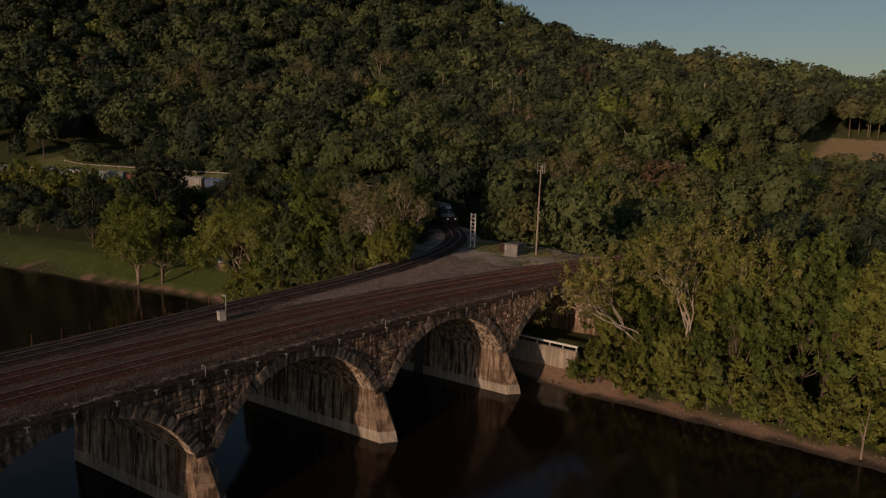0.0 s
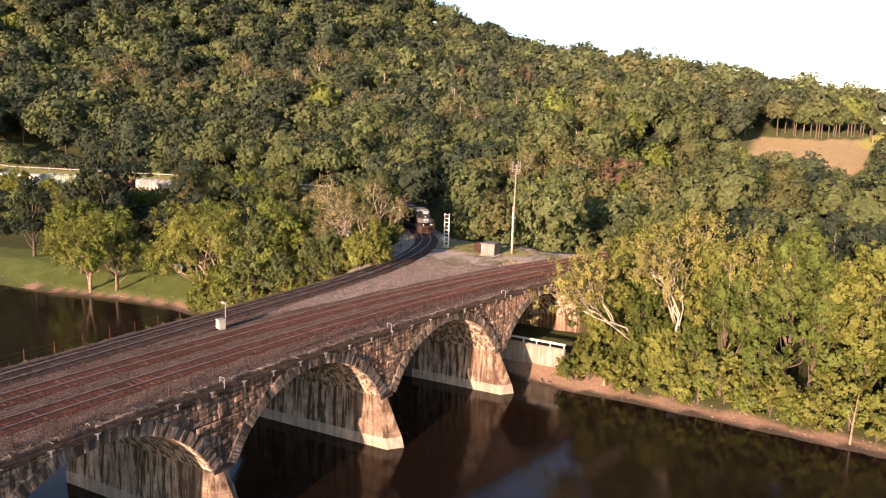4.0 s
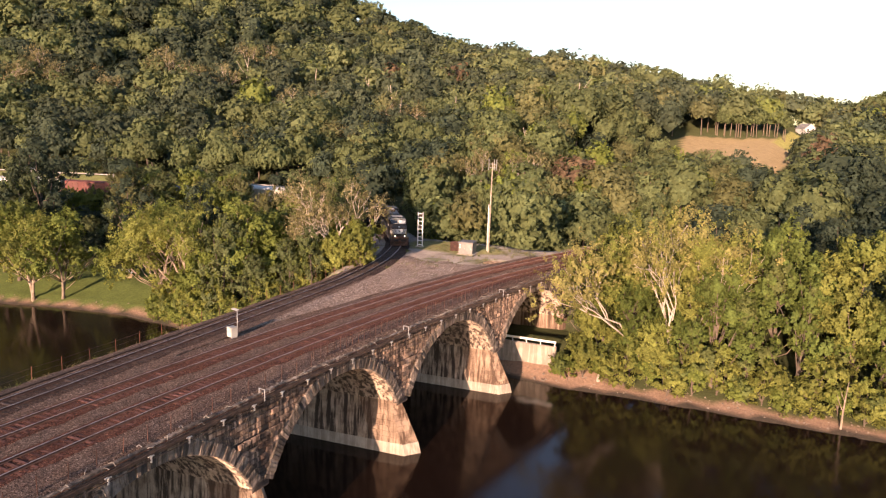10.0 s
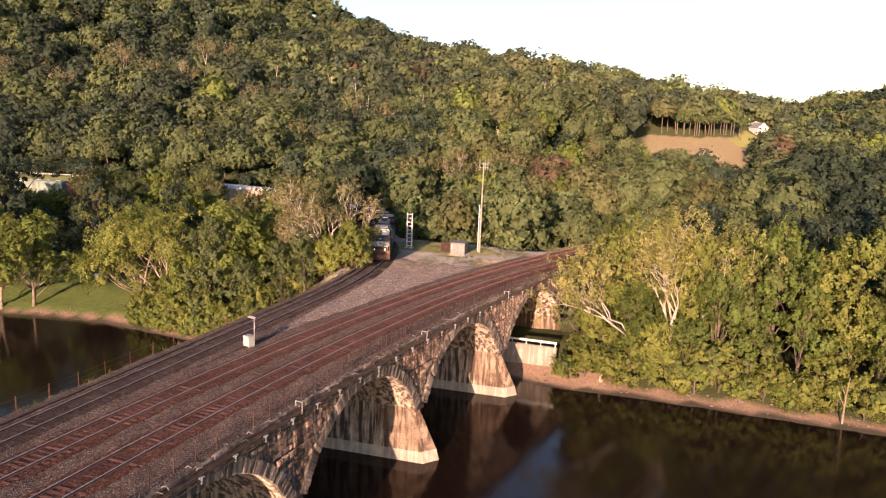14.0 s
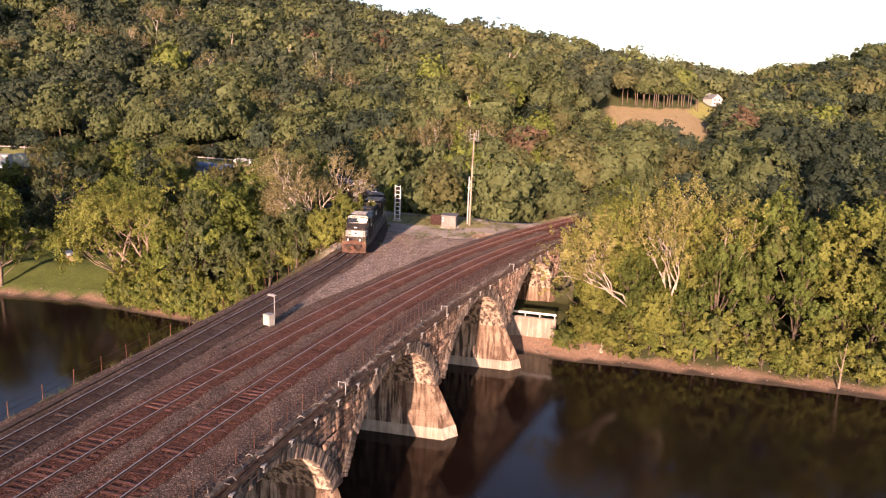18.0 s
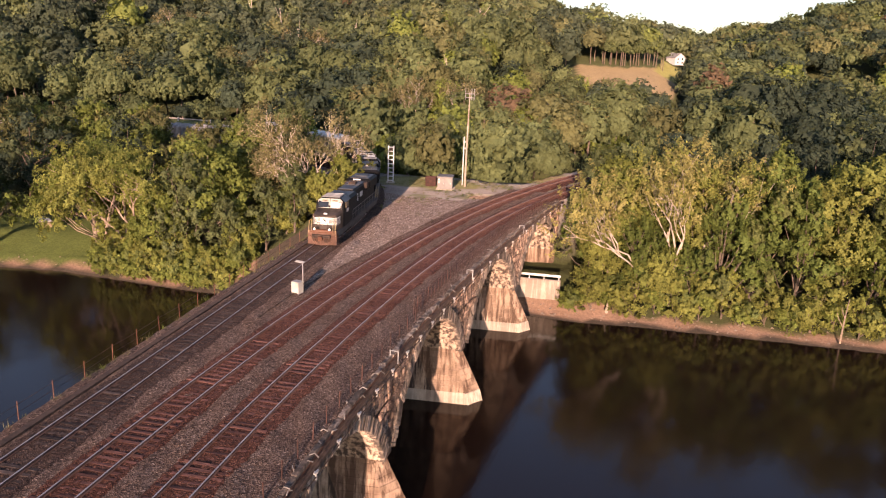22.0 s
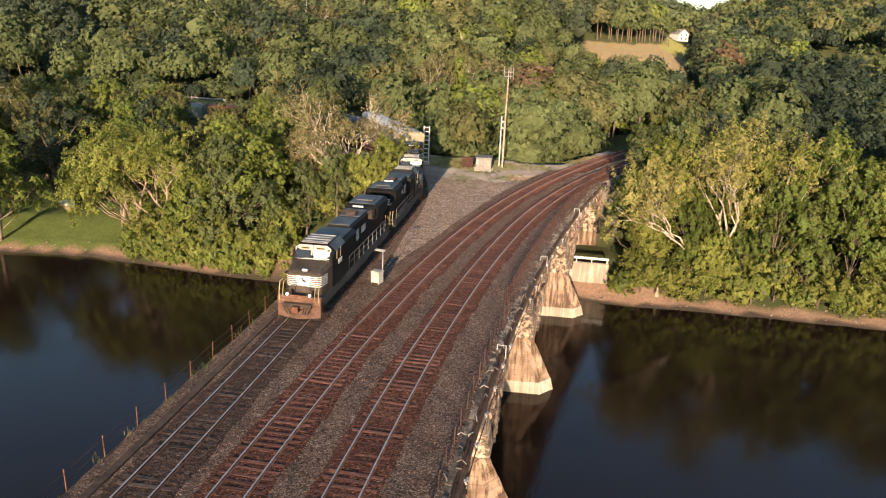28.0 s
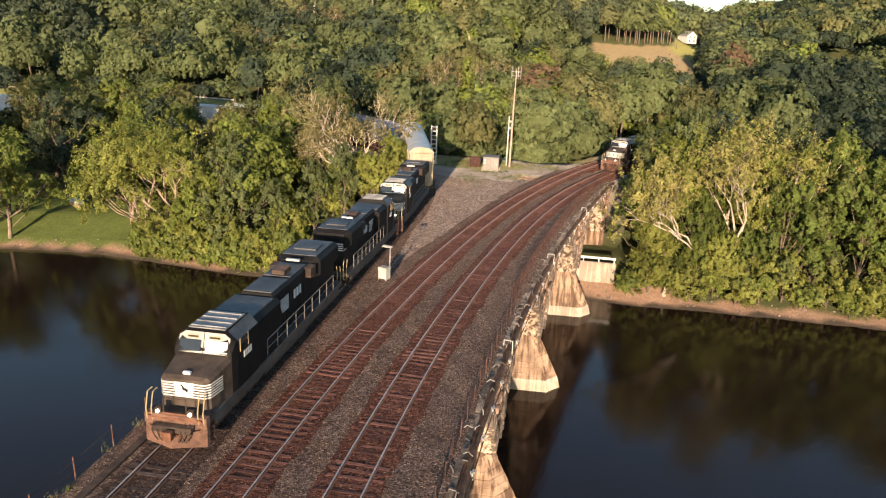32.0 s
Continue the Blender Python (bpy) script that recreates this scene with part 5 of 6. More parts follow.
        rails.tube([(1.43 * s, 3.2, 1.9), (1.43 * s, -8.4, 1.9)], 0.016, 5)
        put("side_handrail", rails, GREYBOX, "grey side handrail")
    # hoods
    put("equipment_hood", loft([ring(4.62, 1.42, 1.38, 4.1, 0.25), ring(1.2, 1.42, 1.38, 4.1, 0.25)], [BLACK], "equipment_hood"), [BLACK])
    put("long_hood", loft([ring(1.2, 1.0, 1.38, 4.25, 0.16), ring(-9.9, 1.0, 1.38, 4.25, 0.16)], [BLACK], "long_hood"), [BLACK], "black long hood")
    rd = loft([ring(-5.2, 1.02, 3.2, 4.3, 0.1), ring(-5.6, 1.48, 3.35, 4.5, 0.22), ring(-9.4, 1.48, 3.35, 4.5, 0.22), ring(-9.9, 1.05, 3.2, 4.3, 0.1)], [BLACK], "radiator_wing")
    put("radiator_wing", rd, [BLACK])
    put("radiator_roof", Solid().box((0, -7.5, 4.52), (2.3, 3.6, 0.05)).box((0, -7.5, 4.58), (1.5, 1.4, 0.12)), HOOD_ROOF)
    for s in (-1, 1):
        put("blower_duct", Solid().box((1.12 * s, -4.5, 3.9), (0.5, 0.9, 0.62)), UNDER)
    hoodtop = Solid()
    for y, ln in ((3.0, 3.0), (-0.2, 2.5), (-3.2, 2.6)):
        hoodtop.box((0, y, 4.27 if y < 1 else 4.13), (1.7 if y < 1 else 2.3, ln, 0.07))
    put("hood_roof", hoodtop, HOOD_ROOF, "sooty hood roof with painted sky sheen")
    put("exhaust_outlet", Solid().box((0, -2.6, 4.42), (0.8, 1.1, 0.3)), UNDER)
    put("roof_horn", Solid().box((0, -4.6, 4.5), (0.9, 0.22, 0.14)), GALV)
    for s in (-1, 1):
        for k in range(11):
            put("hood_door", Solid().box((1.005 * s, 0.6 - k * 0.52 - (0.3 if k > 5 else 0), 2.75), (0.03, 0.46, 2.3)), BLACK)
    for s in (-1, 1):
        for k, w in enumerate((0.3, 0.34, 0.26)):
            put("lettering_bar", Solid().box((1.03 * s, -2.05 - k * 0.48, 3.2), (0.02, w, 0.55)), WHITE)
        for k in range(7):
            put("lettering_bar", Solid().box((1.03 * s, -0.55 + 0.09 * k * 0.6, 2.72 + k * 0.13), (0.02, 1.0 + 0.1 * k, 0.07)), WHITE)
    for k in range(4):
        for x, y, w, l in ((0, -9.92, 1.9, 0.02), (1.005, -9.5, 0.02, 0.8), (-1.005, -9.5, 0.02, 0.8)):
            put("rear_stripe", Solid().box((x, y, 3.05 + 0.16 * k), (w, l, 0.08)), WHITE)
    for x in (-1.35, -1.1, 1.1, 1.35):
        put("rear_handrail", Solid().tube([(x, -10.3, 0.95), (x, -10.45, 1.8), (x, -10.2, 2.5)], 0.028, 5), YELLOW)
    return parts


LOCO = loco_parts()


SHORT = []
for _name, _me, _lab in LOCO:
    _me = _me.copy()
    _me.transform(Matrix.Diagonal((1, 0.81, 1, 1)))
    SHORT.append((_name, _me, _lab))


def locomotive(label, parts=LOCO, reach=7.0):
    t = thing("locomotive", label, "locomotive", group="locomotives")
    for name, me, lab in parts:
        child(name, me, t, label=lab)
    add_truck(t, reach, 3, 1.75)
    add_truck(t, -reach, 3, 1.75)
    return t


def autorack(label):
    t = thing("autorack_car", label, "freight car", group="freight cars")
    child("underframe", Solid().box((0, 0, 0.95), (2.9, 27.0, 0.4)).mesh("underframe", UNDER), t)
    for s in (-1, 1):
        for k in range(14):
            child("side_panel", SIDE_PANEL, t, pose(1.46 * s, -12.45 + 1.915 * k, 3.15))
    for y in (13.4, -13.4):
        child("end_door", Solid().box((0, y, 3.15), (2.7, 0.1, 4.0)).mesh("end_door", CREAM), t)
    rf = [(1.5, 5.0), (1.42, 5.35), (0.95, 5.68), (0, 5.8), (-0.95, 5.68), (-1.42, 5.35), (-1.5, 5.0)]
    child("roof", strip("roof", [[Vector((x, y, z)) for x, z in rf] for y in (-13.5, 13.5)], GALVROOF), t, label="pale galvanised roof")
    child("roof_end", loft([[(x, y, z) for x, z in rf] for y in (13.3, 13.45)], [CREAM], "roof_end"), t)
    add_truck(t, 9.8, 2, 1.78)
    add_truck(t, -9.8, 2, 1.78)
    return t


SIDE_PANEL = Solid().box((0, 0, 0), (0.06, 1.86, 3.9)).box((0.0, -0.93, 0), (0.12, 0.08, 3.9)).mesh("side_panel", [CREAM])


def boxcar(label, paint, roof, name="boxcar", ln=15.5, high=4.2):
    t = thing(name, label, "freight car", group="freight cars")
    child("underframe", Solid().box((0, 0, 0.95), (2.8, ln, 0.35)).mesh("underframe", UNDER), t)
    b = Solid().box((0, 0, 1.1 + (high - 1.1) / 2), (2.9, ln - 0.6, high - 1.1))
    rib = Solid().box((0, 0, 0), (0.1, 0.12, high - 1.2)).mesh("side_rib", paint)
    for s in (-1, 1):
        for k in range(9):
            child("side_rib", rib, t, pose(1.47 * s, -ln / 2 + 0.8 + k * (ln - 1.6) / 8, 1.1 + (high - 1.1) / 2))
    child("body", b.mesh("body", paint), t)
    rf = [(1.5, high), (0.8, high + 0.22), (0, high + 0.3), (-0.8, high + 0.22), (-1.5, high)]
    child("roof", strip("roof", [[Vector((x, y, z)) for x, z in rf] for y in (-ln / 2 + 0.2, ln / 2 - 0.2)], roof), t)
    for s in (-1, 1):
        child("side_door", Solid().box((1.5 * s, 0, 2.6), (0.1, 2.6, 2.7)).mesh("side_door", paint), t)
    add_truck(t, ln / 2 - 2.4, 2, 1.78)
    add_truck(t, -ln / 2 + 2.4, 2, 1.78)
    return t


def hopper(label, paint, ln=15.0):
    t = thing("covered_hopper", label, "freight car", group="freight cars")
    prof = [(0.5, 0.9), (1.5, 1.9), (1.52, 4.1), (1.2, 4.5), (0.5, 4.68), (-0.5, 4.68), (-1.2, 4.5), (-1.52, 4.1), (-1.5, 1.9), (-0.5, 0.9)]
    child("body", loft([[(x, y, z if z > 1.5 else 1.6) for x, z in prof] for y in (-ln / 2 + 0.5,)] + [[(x, y, z) for x, z in prof] for y in (-ln / 2 + 2.2, ln / 2 - 2.2)] + [[(x, y, z if z > 1.5 else 1.6) for x, z in prof] for y in (ln / 2 - 0.5,)], [paint], "body"), t)
    child("underframe", Solid().box((0, 0, 0.95), (0.8, ln, 0.35)).mesh("underframe", UNDER), t)
    rib = Solid().box((0, 0, 0), (0.1, 0.1, 2.2)).mesh("side_rib", paint)
    for s in (-1, 1):
        for k in range(10):
            child("side_rib", rib, t, pose(1.55 * s, -ln / 2 + 1.2 + k * (ln - 2.4) / 9, 3.0))
    for k in range(5):
        child("roof_hatch", Solid().box((0, 0, 0), (0.7, 1.4, 0.14)).mesh("roof_hatch", GREYP), t, pose(0, -ln / 2 + 2.2 + k * (ln - 4.4) / 4, 4.76))
    add_truck(t, ln / 2 - 2.2, 2, 1.78)
    add_truck(t, -ln / 2 + 2.2, 2, 1.78)
    return t


def place_on(curve, s_mid, reach, flip=False):
    """The pose of a vehicle whose trucks stand at reach metres before and behind s_mid; ahead is towards smaller s."""
    a, b = curve(s_mid - reach), curve(s_mid + reach)
    d, m = a - b, (a + b) / 2
    return pose(m.x, m.y, RAIL_TOP + m.z, 0, 0, math.degrees(math.atan2(d.y, d.x)) - 90 + (180 if flip else 0))


BLK = "black diesel locomotive with white stripes, dusty from the road"
train, s_back = [], 0.0


def couple(ob, ln, reach, flip=False):
    global s_back
    train.append((ob, s_back + ln / 2, reach, flip))
    s_back += ln


couple(locomotive("black diesel locomotive leading the train, white striped nose, lit ditch lights"), 22.4, 7.0)
couple(locomotive(BLK, SHORT, 5.6), 18.2, 5.6, True)
couple(locomotive(BLK, SHORT, 5.6), 18.2, 5.6)
couple(autorack("tall cream autorack car with pale galvanised roof"), 28.2, 9.8)
couple(hopper("dark blue covered hopper car with streaked sides", BLUEP, 13.2), 13.6, 4.4)
couple(hopper("grey covered hopper car with streaked sides", GREYP, 13.2), 13.6, 4.4)
couple(boxcar("faded red boxcar with streaked sides", REDP, REDP), 16.2, 5.3)
couple(hopper("pale green covered hopper car", GREENP), 15.6, 5.3)
for text, ob, ln in ((("white insulated boxcar with pale roof"), (WHITE, GALVROOF), 16.2), ("tan boxcar with pale roof", (TANP, GALVROOF), 16.2), ("grey boxcar with streaked sides", (GREYP, GALVROOF), 16.2), ("white insulated boxcar with pale roof", (WHITE, GALVROOF), 16.2), ("tan boxcar with pale roof", (TANP, GALVROOF), 16.2), ("white insulated boxcar with pale roof", (WHITE, GALVROOF), 16.2), ("faded red boxcar with streaked sides", (REDP, REDP), 16.2), ("grey boxcar with streaked sides", (GREYP, GALVROOF), 16.2), ("white insulated boxcar with pale roof", (WHITE, GALVROOF), 16.2), ("tan boxcar with pale roof", (TANP, GALVROOF), 16.2), ("grey boxcar with streaked sides", (GREYP, GALVROOF), 16.2)):
    couple(boxcar(text, *ob), ln, 5.3)
other = locomotive("black and white diesel locomotive approaching round the curve")


def main_line(s):
    """The outer main line past the bridge, by metres of y."""
    return Vector((right_x(s), s, 0))


def front(t):
    return 60.4 - 2.3 * t - 0.0345 * t * t


def motions():
    for ob, back, reach, flip in train:
        walk(ob, [(t, place_on(branch, front(t) + back, reach, flip)) for t in range(0, 33, 2)])
    walk(other, [(t, place_on(main_line, 48.0 + 10.9 + 6.4 * (32 - t) * (0.9 + 0.1 * t / 32), 6.8)) for t in (0, 6, 12, 18, 22, 26, 28, 30, 32)])

# ---------- yard, bridge edge and bank things ----------
AGED = surface("weathered_galvanised", (0.16, 0.14, 0.125), (0.40, 0.36, 0.32), 1.3, 0.7, 0.3, vary=0.7)
BANKSTONE = surface("bank_stone", (0.09, 0.065, 0.05), (0.34, 0.27, 0.21), 1.1, 0.9, vary=0.3, fine=6)
def ground_z(x, y):
    return float(height(x, y))


# signal mast: two white uprights with rungs, heads on brackets
mast = thing("signal_mast", "white lattice signal mast with ladder rungs", "signal", pose(-28.75, 43.6, 12.6, 0, 0, 12))
for x in (-0.42, 0.42):
    child("upright", Solid().box((0, 0, 3.0), (0.16, 0.16, 6.0)).mesh("upright", WHITE), mast, pose(x, 0, 0))
for k in range(9):
    child("rung", Solid().box((0, 0, 0), (0.8, 0.1, 0.12)).mesh("rung", WHITE), mast, pose(0, 0, 0.5 + 0.66 * k))
for z in (5.3, 3.6):
    child("signal_head", Solid().tube([(0, 0.1, 0), (0, 0.34, 0)], 0.36, 14).tube([(0, -0.12, 0.1), (0, -0.3, 0.1)], 0.13, 8).mesh("signal_head", UNDER), mast, pose(0.0, 0, z))
child("footing", Solid().box((0, 0, 0.1), (1.3, 0.9, 0.4)).mesh("footing", CONCRETE), mast)

# radio pole with crossed aerials, and the shorter pole beside it
pole = thing("radio_pole", "tall weathered pole with crossed aerials at the top", "pole", pose(-17.15, 46.3, 12.3))
child("shaft", Solid().tube([(0, 0, -0.3), (0.05, 0, 8), (0.15, 0, 15.2)], [0.15, 0.12, 0.07], 10).mesh("shaft", WOODPOLE, True), pole)
for z, w in ((14.9, 1.5), (14.3, 1.2)):
    child("cross_arm", Solid().tube([(-w / 2 + 0.15, 0, z), (w / 2 + 0.15, 0, z)], 0.05, 6).mesh("cross_arm", GALV), pole)
for x in (-0.55, 0.85, 0.45):
    child("aerial", Solid().tube([(x, 0, 13.9), (x, 0, 15.7)], 0.045, 6).mesh("aerial", GALV), pole)
pole2 = thing("utility_pole", "short pale pole with lamp brackets", "pole", pose(-17.9, 47.3, 12.3))
child("shaft", Solid().tube([(0, 0, -0.3), (0, 0, 8.2)], [0.11, 0.08], 8).mesh("shaft", WHITE, True), pole2)
for z in (6.4, 7.4):
    child("bracket", Solid().box((0.22, 0, z), (0.4, 0.12, 0.28)).mesh("bracket", GALV), pole2)

# equipment cabinet
cab2 = thing("equipment_cabinet", "grey metal railway equipment cabinet on a slab", "cabinet", pose(-19.3, 43.2, 12.7, 0, 0, 14))
child("body", Solid().box((0, 0, 1.0), (2.3, 2.6, 1.9)).mesh("body", GREYBOX), cab2)
child("roof", Solid().box((0, 0, 2.0), (2.5, 2.8, 0.12)).mesh("roof", GREYBOX), cab2)
for x in (-0.55, 0.55):
    d = child("door", Solid().box((0, 0, 0), (1.0, 0.05, 1.65)).mesh("door", GREYBOX), cab2, pose(x, -1.33, 1.0))
    child("handle", Solid().box((0, 0, 0), (0.06, 0.06, 0.2)).mesh("handle", GALV), d, pose(0.35, -0.05, 0))
for z in (1.2, 1.6):
    child("notice", Solid().box((-0.9, -1.38, z), (0.25, 0.02, 0.2)).mesh("notice", WHITE), cab2)
child("slab", Solid().box((0, 0, 0.0), (2.8, 3.2, 0.25)).mesh("slab", CONCRETE), cab2)
BINRUST = surface("dark_bin_rust", (0.05, 0.025, 0.02), (0.12, 0.055, 0.04), 2.0, 0.85)
bin_ = thing("steel_bin", "dark red rusty steel bin beside the cabinet", "bin", pose(-22.2, 44.6, 12.65, 0, 0, 14))
child("body", Solid().box((0, 0, 0.7), (1.6, 1.6, 1.4), None, 1.06).mesh("body", BINRUST), bin_)
child("rim", Solid().box((0, 0, 1.42), (1.8, 1.8, 0.1)).mesh("rim", BINRUST), bin_)

# white trackside box with a mast and a tilted panel
wb = thing("trackside_box", "white trackside equipment box with a mast and tilted panel", "equipment box", pose(-12.7, -13.15, 12.95, 0, 0, -9) @ Matrix.Scale(0.86, 4))
child("body", Solid().box((0, 0, 0.62), (0.85, 0.76, 0.95)).mesh("body", DULLWHITE), wb)
child("lid", Solid().box((0, 0, 1.17), (0.95, 0.86, 0.14), None, 0.9).mesh("lid", DULLWHITE), wb)
for x in (-0.35, 0.35):
    child("leg", Solid().box((x, 0, 0.06), (0.1, 0.7, 0.16)).mesh("leg", GALV), wb)
child("mast", Solid().tube([(0.3, 0.45, 0), (0.3, 0.45, 3.1)], 0.045, 8).mesh("mast", GALV, True), wb)
child("solar_panel", Solid().box((0, 0, 0), (1.0, 0.34, 0.06), Matrix.Rotation(radians(12), 3, "X")).mesh("solar_panel", [DULLWHITE]), wb, pose(0.05, 0.35, 3.1))

# left edge: dark raised strip and a post fence with two wires
trough = thing("edge_strip", "dark raised strip along the branch track", "cable trough", kind="structure")
rows_ = []
for s in np.arange(-105, 22, 2.0):
    p, q = branch(s), branch(s - 0.2)
    d = (p - q).normalized()
    n_ = Vector((d.y, -d.x, 0))
    rows_.append([p - n_ * a * -1 + Vector((0, 0, z)) for a, z in ((-2.16, 12.9), (-2.15, 13.1), (-1.78, 13.1), (-1.77, 12.9))])
child("lid", strip("lid", rows_, UNDER, False), trough)


FENCE = surface("dark_rusted_fence", (0.05, 0.026, 0.02), (0.13, 0.062, 0.045), 2.0, 0.85, 0.2, vary=0.5)


def fence_line(name, label, pts, high, mat, wires, wire_mat, wire_r=0.012, post_r=0.035):
    f = thing(name, label, "fence")
    post = Solid().tube([(0, 0, -0.1), (0, 0, high)], [post_r, post_r * 0.85], 6).mesh("post", mat)
    for p in pts:
        child("post", post, f, pose(p.x, p.y, p.z, 1.5 * math.sin(p.y * 3), 1.5 * math.cos(p.y * 5), 0))
    for z in wires:
        line = [p + Vector((0, 0, z - (0.04 if k % 2 else 0))) for k, p in enumerate(pts)]
        child("wire", Solid().tube(line, wire_r, 4).mesh("wire", wire_mat), f)
    return f


left_posts = []
for s in np.arange(-70, 66, 2.75):
    p, d = branch(s), (branch(s) - branch(s - 0.2)).normalized()
    left_posts.append(p + Vector((d.y, -d.x, 0)) * (-3.05) + Vector((0, 0, 12.75)))
fence_line("post_fence", "thin rusty posts with two slack wires along the bridge edge", left_posts, 1.25, RUST, (0.65, 1.1), UNDER, 0.012, 0.03)
right_posts = [Vector((face_x(y) - 0.72, y, 12.9)) for y in np.arange(-14, 50, 0.95)]
near_posts = [Vector((face_x(y) - 0.3, y, 12.8)) for y in np.arange(-70, -13, 1.9)]
fence_line("edge_fence", "short rust-red posts with thin wires along the coping", near_posts, 1.15, FENCE, (0.45, 1.0), FENCE, 0.01, 0.034)
fence_line("wire_fence", "rusty post and wire fence beside the track", right_posts, 1.3, FENCE, (0.15, 0.45, 0.75, 1.02, 1.27), FENCE, 0.02, 0.032)

# coping, cable tray and its brackets on the bridge face
cop = thing("coping", "weathered stone coping along the bridge edge", "coping", kind="structure")
stone = Solid().box((0, 0, 0), (0.75, 1.5, 0.34)).mesh("coping_stone", DARKSTONE)
for i, y in enumerate(np.arange(-72, 46, 1.55)):
    a = math.atan2(face_x(y + 0.5) - face_x(y - 0.5), 1)
    child("coping_stone", stone, cop, pose(face_x(y) - 0.16 + 0.03 * math.sin(i * 9), y, 12.66 + 0.03 * math.sin(i * 5), 0, 0.6 * math.sin(i), -math.degrees(a)))
tray = thing("cable_tray", "dark timber cable tray hung along the bridge face", "cable tray", kind="structure")
rows_ = [[Vector((face_x(y) + a, y, z)) for a, z in ((0.2, 12.35), (0.2, 12.55), (0.58, 12.55), (0.58, 12.33), (0.2, 12.33))] for y in np.arange(-72, 46, 1.5)]
child("tray", strip("tray", rows_, UNDER, False), tray)
for k, (a, z) in enumerate(((0.7, 12.2), (0.30, 12.72), (0.45, 12.62))):
    child("conduit", Solid().tube([(face_x(y) + a, y, z + 0.03 * math.sin(y * 1.3 + k)) for y in np.arange(-72, 46, 1.6)], 0.035, 5).mesh("conduit", UNDER if k != 1 else RUST), tray)
tee = Solid().box((0.42, 0, 0.0), (0.75, 0.07, 0.08)).box((0.7, 0, -0.2), (0.07, 0.1, 0.42)).box((0.7, 0, 0.02), (0.1, 0.42, 0.07)).mesh("bracket", GALV)
for y in np.arange(-71, 45, 3.2):
    child("bracket", tee, tray, pose(face_x(y), y, 12.42))
clip = Solid().tube([(0, -0.22, 0), (0.08, 0.0, 0.16), (0.2, 0.24, 0.02)], 0.03, 5).mesh("clip", AGED)
for i, y in enumerate(np.arange(-71, 45, 0.95)):
    child("clip", clip, tray, pose(face_x(y) + 0.05 + 0.25 * math.sin(i * 1.7), y + 0.3 * math.sin(i * 4.1), 12.8 + 0.1 * math.cos(i * 3), 35 * math.sin(i * 1.1), 20 * math.cos(i * 2.9), 70 * math.sin(i * 2.3)))
for q in PIERS[1:-1]:
    p = at_face(q - 0.3)
    fr = thing("refuge_frame", "pale square bracket frame on the bridge edge", "bracket", pose(p.x + 0.35, p.y, 12.35) @ Matrix.Scale(0.72, 4), group="edge frames")
    for x, z, sx, sz in ((0, 0.0, 0.9, 0.07), (0, 1.2, 0.9, 0.07), (0.4, 0.6, 0.07, 1.3), (-0.4, 0.6, 0.07, 1.3)):
        child("bar", Solid().box((0, 0, 0), (sx, 0.07, sz)).mesh("bar", GALV), fr, pose(x, 0, z))

# road under the last arch: retaining wall and white guard rail
wall = thing("retaining_wall", "pale concrete retaining wall under the arch", "wall", kind="structure")
child("wall", Solid().box((-5.5, 30.2, 2.0), (14.5, 0.6, 3.7), Matrix.Rotation(radians(8), 3, "Z")).mesh("wall", CONCRETE), wall)
gr = thing("guard_rail", "white steel guard rail on the retaining wall", "guard rail", pose(-5.5, 30.3, 3.9, 0, 0, 8))
child("rail", Solid().box((0, 0, 0.55), (14.4, 0.08, 0.3)).mesh("rail", WHITE), gr)
for k in range(8):
    child("post", Solid().box((0, 0.06, 0.25), (0.12, 0.12, 0.6)).mesh("post", WHITE), gr, pose(-7 + 2 * k, 0, 0))

# far road rail and a signal gantry above the curve
fr = thing("road_guard_rail", "pale guard rail along the road at the hill's foot", "guard rail")
pts_ = []
for k in np.arange(104, 236, 4.0):
    p, d = branch(k), (branch(k + 0.5) - branch(k)).normalized()
    q = p + Vector((d.y, -d.x, 0)) * 13.5
    pts_.append(Vector((q.x, q.y, ground_z(q.x, q.y) + 0.45)))
child("rail", strip("rail", [[p, p + Vector((0, 0, 0.3))] for p in pts_], AGED, False), fr)
for p in pts_[::2]:
    child("post", Solid().box((0, 0, -0.1), (0.2, 0.2, 1.1)).mesh("post", GALV), fr, Matrix.Translation(p))
_g, _h = branch(176), branch(177)
gantry_pose = pose(_g[0], _g[1], RAIL_TOP + _g[2] - 0.4, 0, 0, math.degrees(math.atan2((_h - _g)[1], (_h - _g)[0])) + 90)
gan = thing("signal_gantry", "steel signal gantry with dark heads beside the far track", "signal", gantry_pose)
for x in (-3.5, 3.5):
    child("leg", Solid().box((x, 0, 3.6), (0.3, 0.3, 7.4)).mesh("leg", GALV), gan)
child("beam", Solid().box((0, 0, 7.2), (7.4, 0.5, 0.5)).mesh("beam", GALV), gan)
for x in (-2, 1.4):
    child("signal_head", Solid().box((x, -0.3, 8.0), (0.9, 0.4, 1.5)).mesh("signal_head", UNDER), gan)

# house on the hill
hz = ground_z(-0.6, 334)
house = thing("farmhouse", "white gabled house by the field", "house", pose(0.5, 338, hz, 0, 0, 40) @ Matrix.Scale(0.66, 4))
child("wall", Solid().box((0, 0, 2.6), (9, 11, 5.6)).add([(-4.5, -5.5, 5.4), (4.5, -5.5, 5.4), (0, -5.5, 8.6), (-4.5, 5.5, 5.4), (4.5, 5.5, 5.4), (0, 5.5, 8.6)], [(0, 1, 2), (5, 4, 3)]).mesh("wall", WHITE), house)
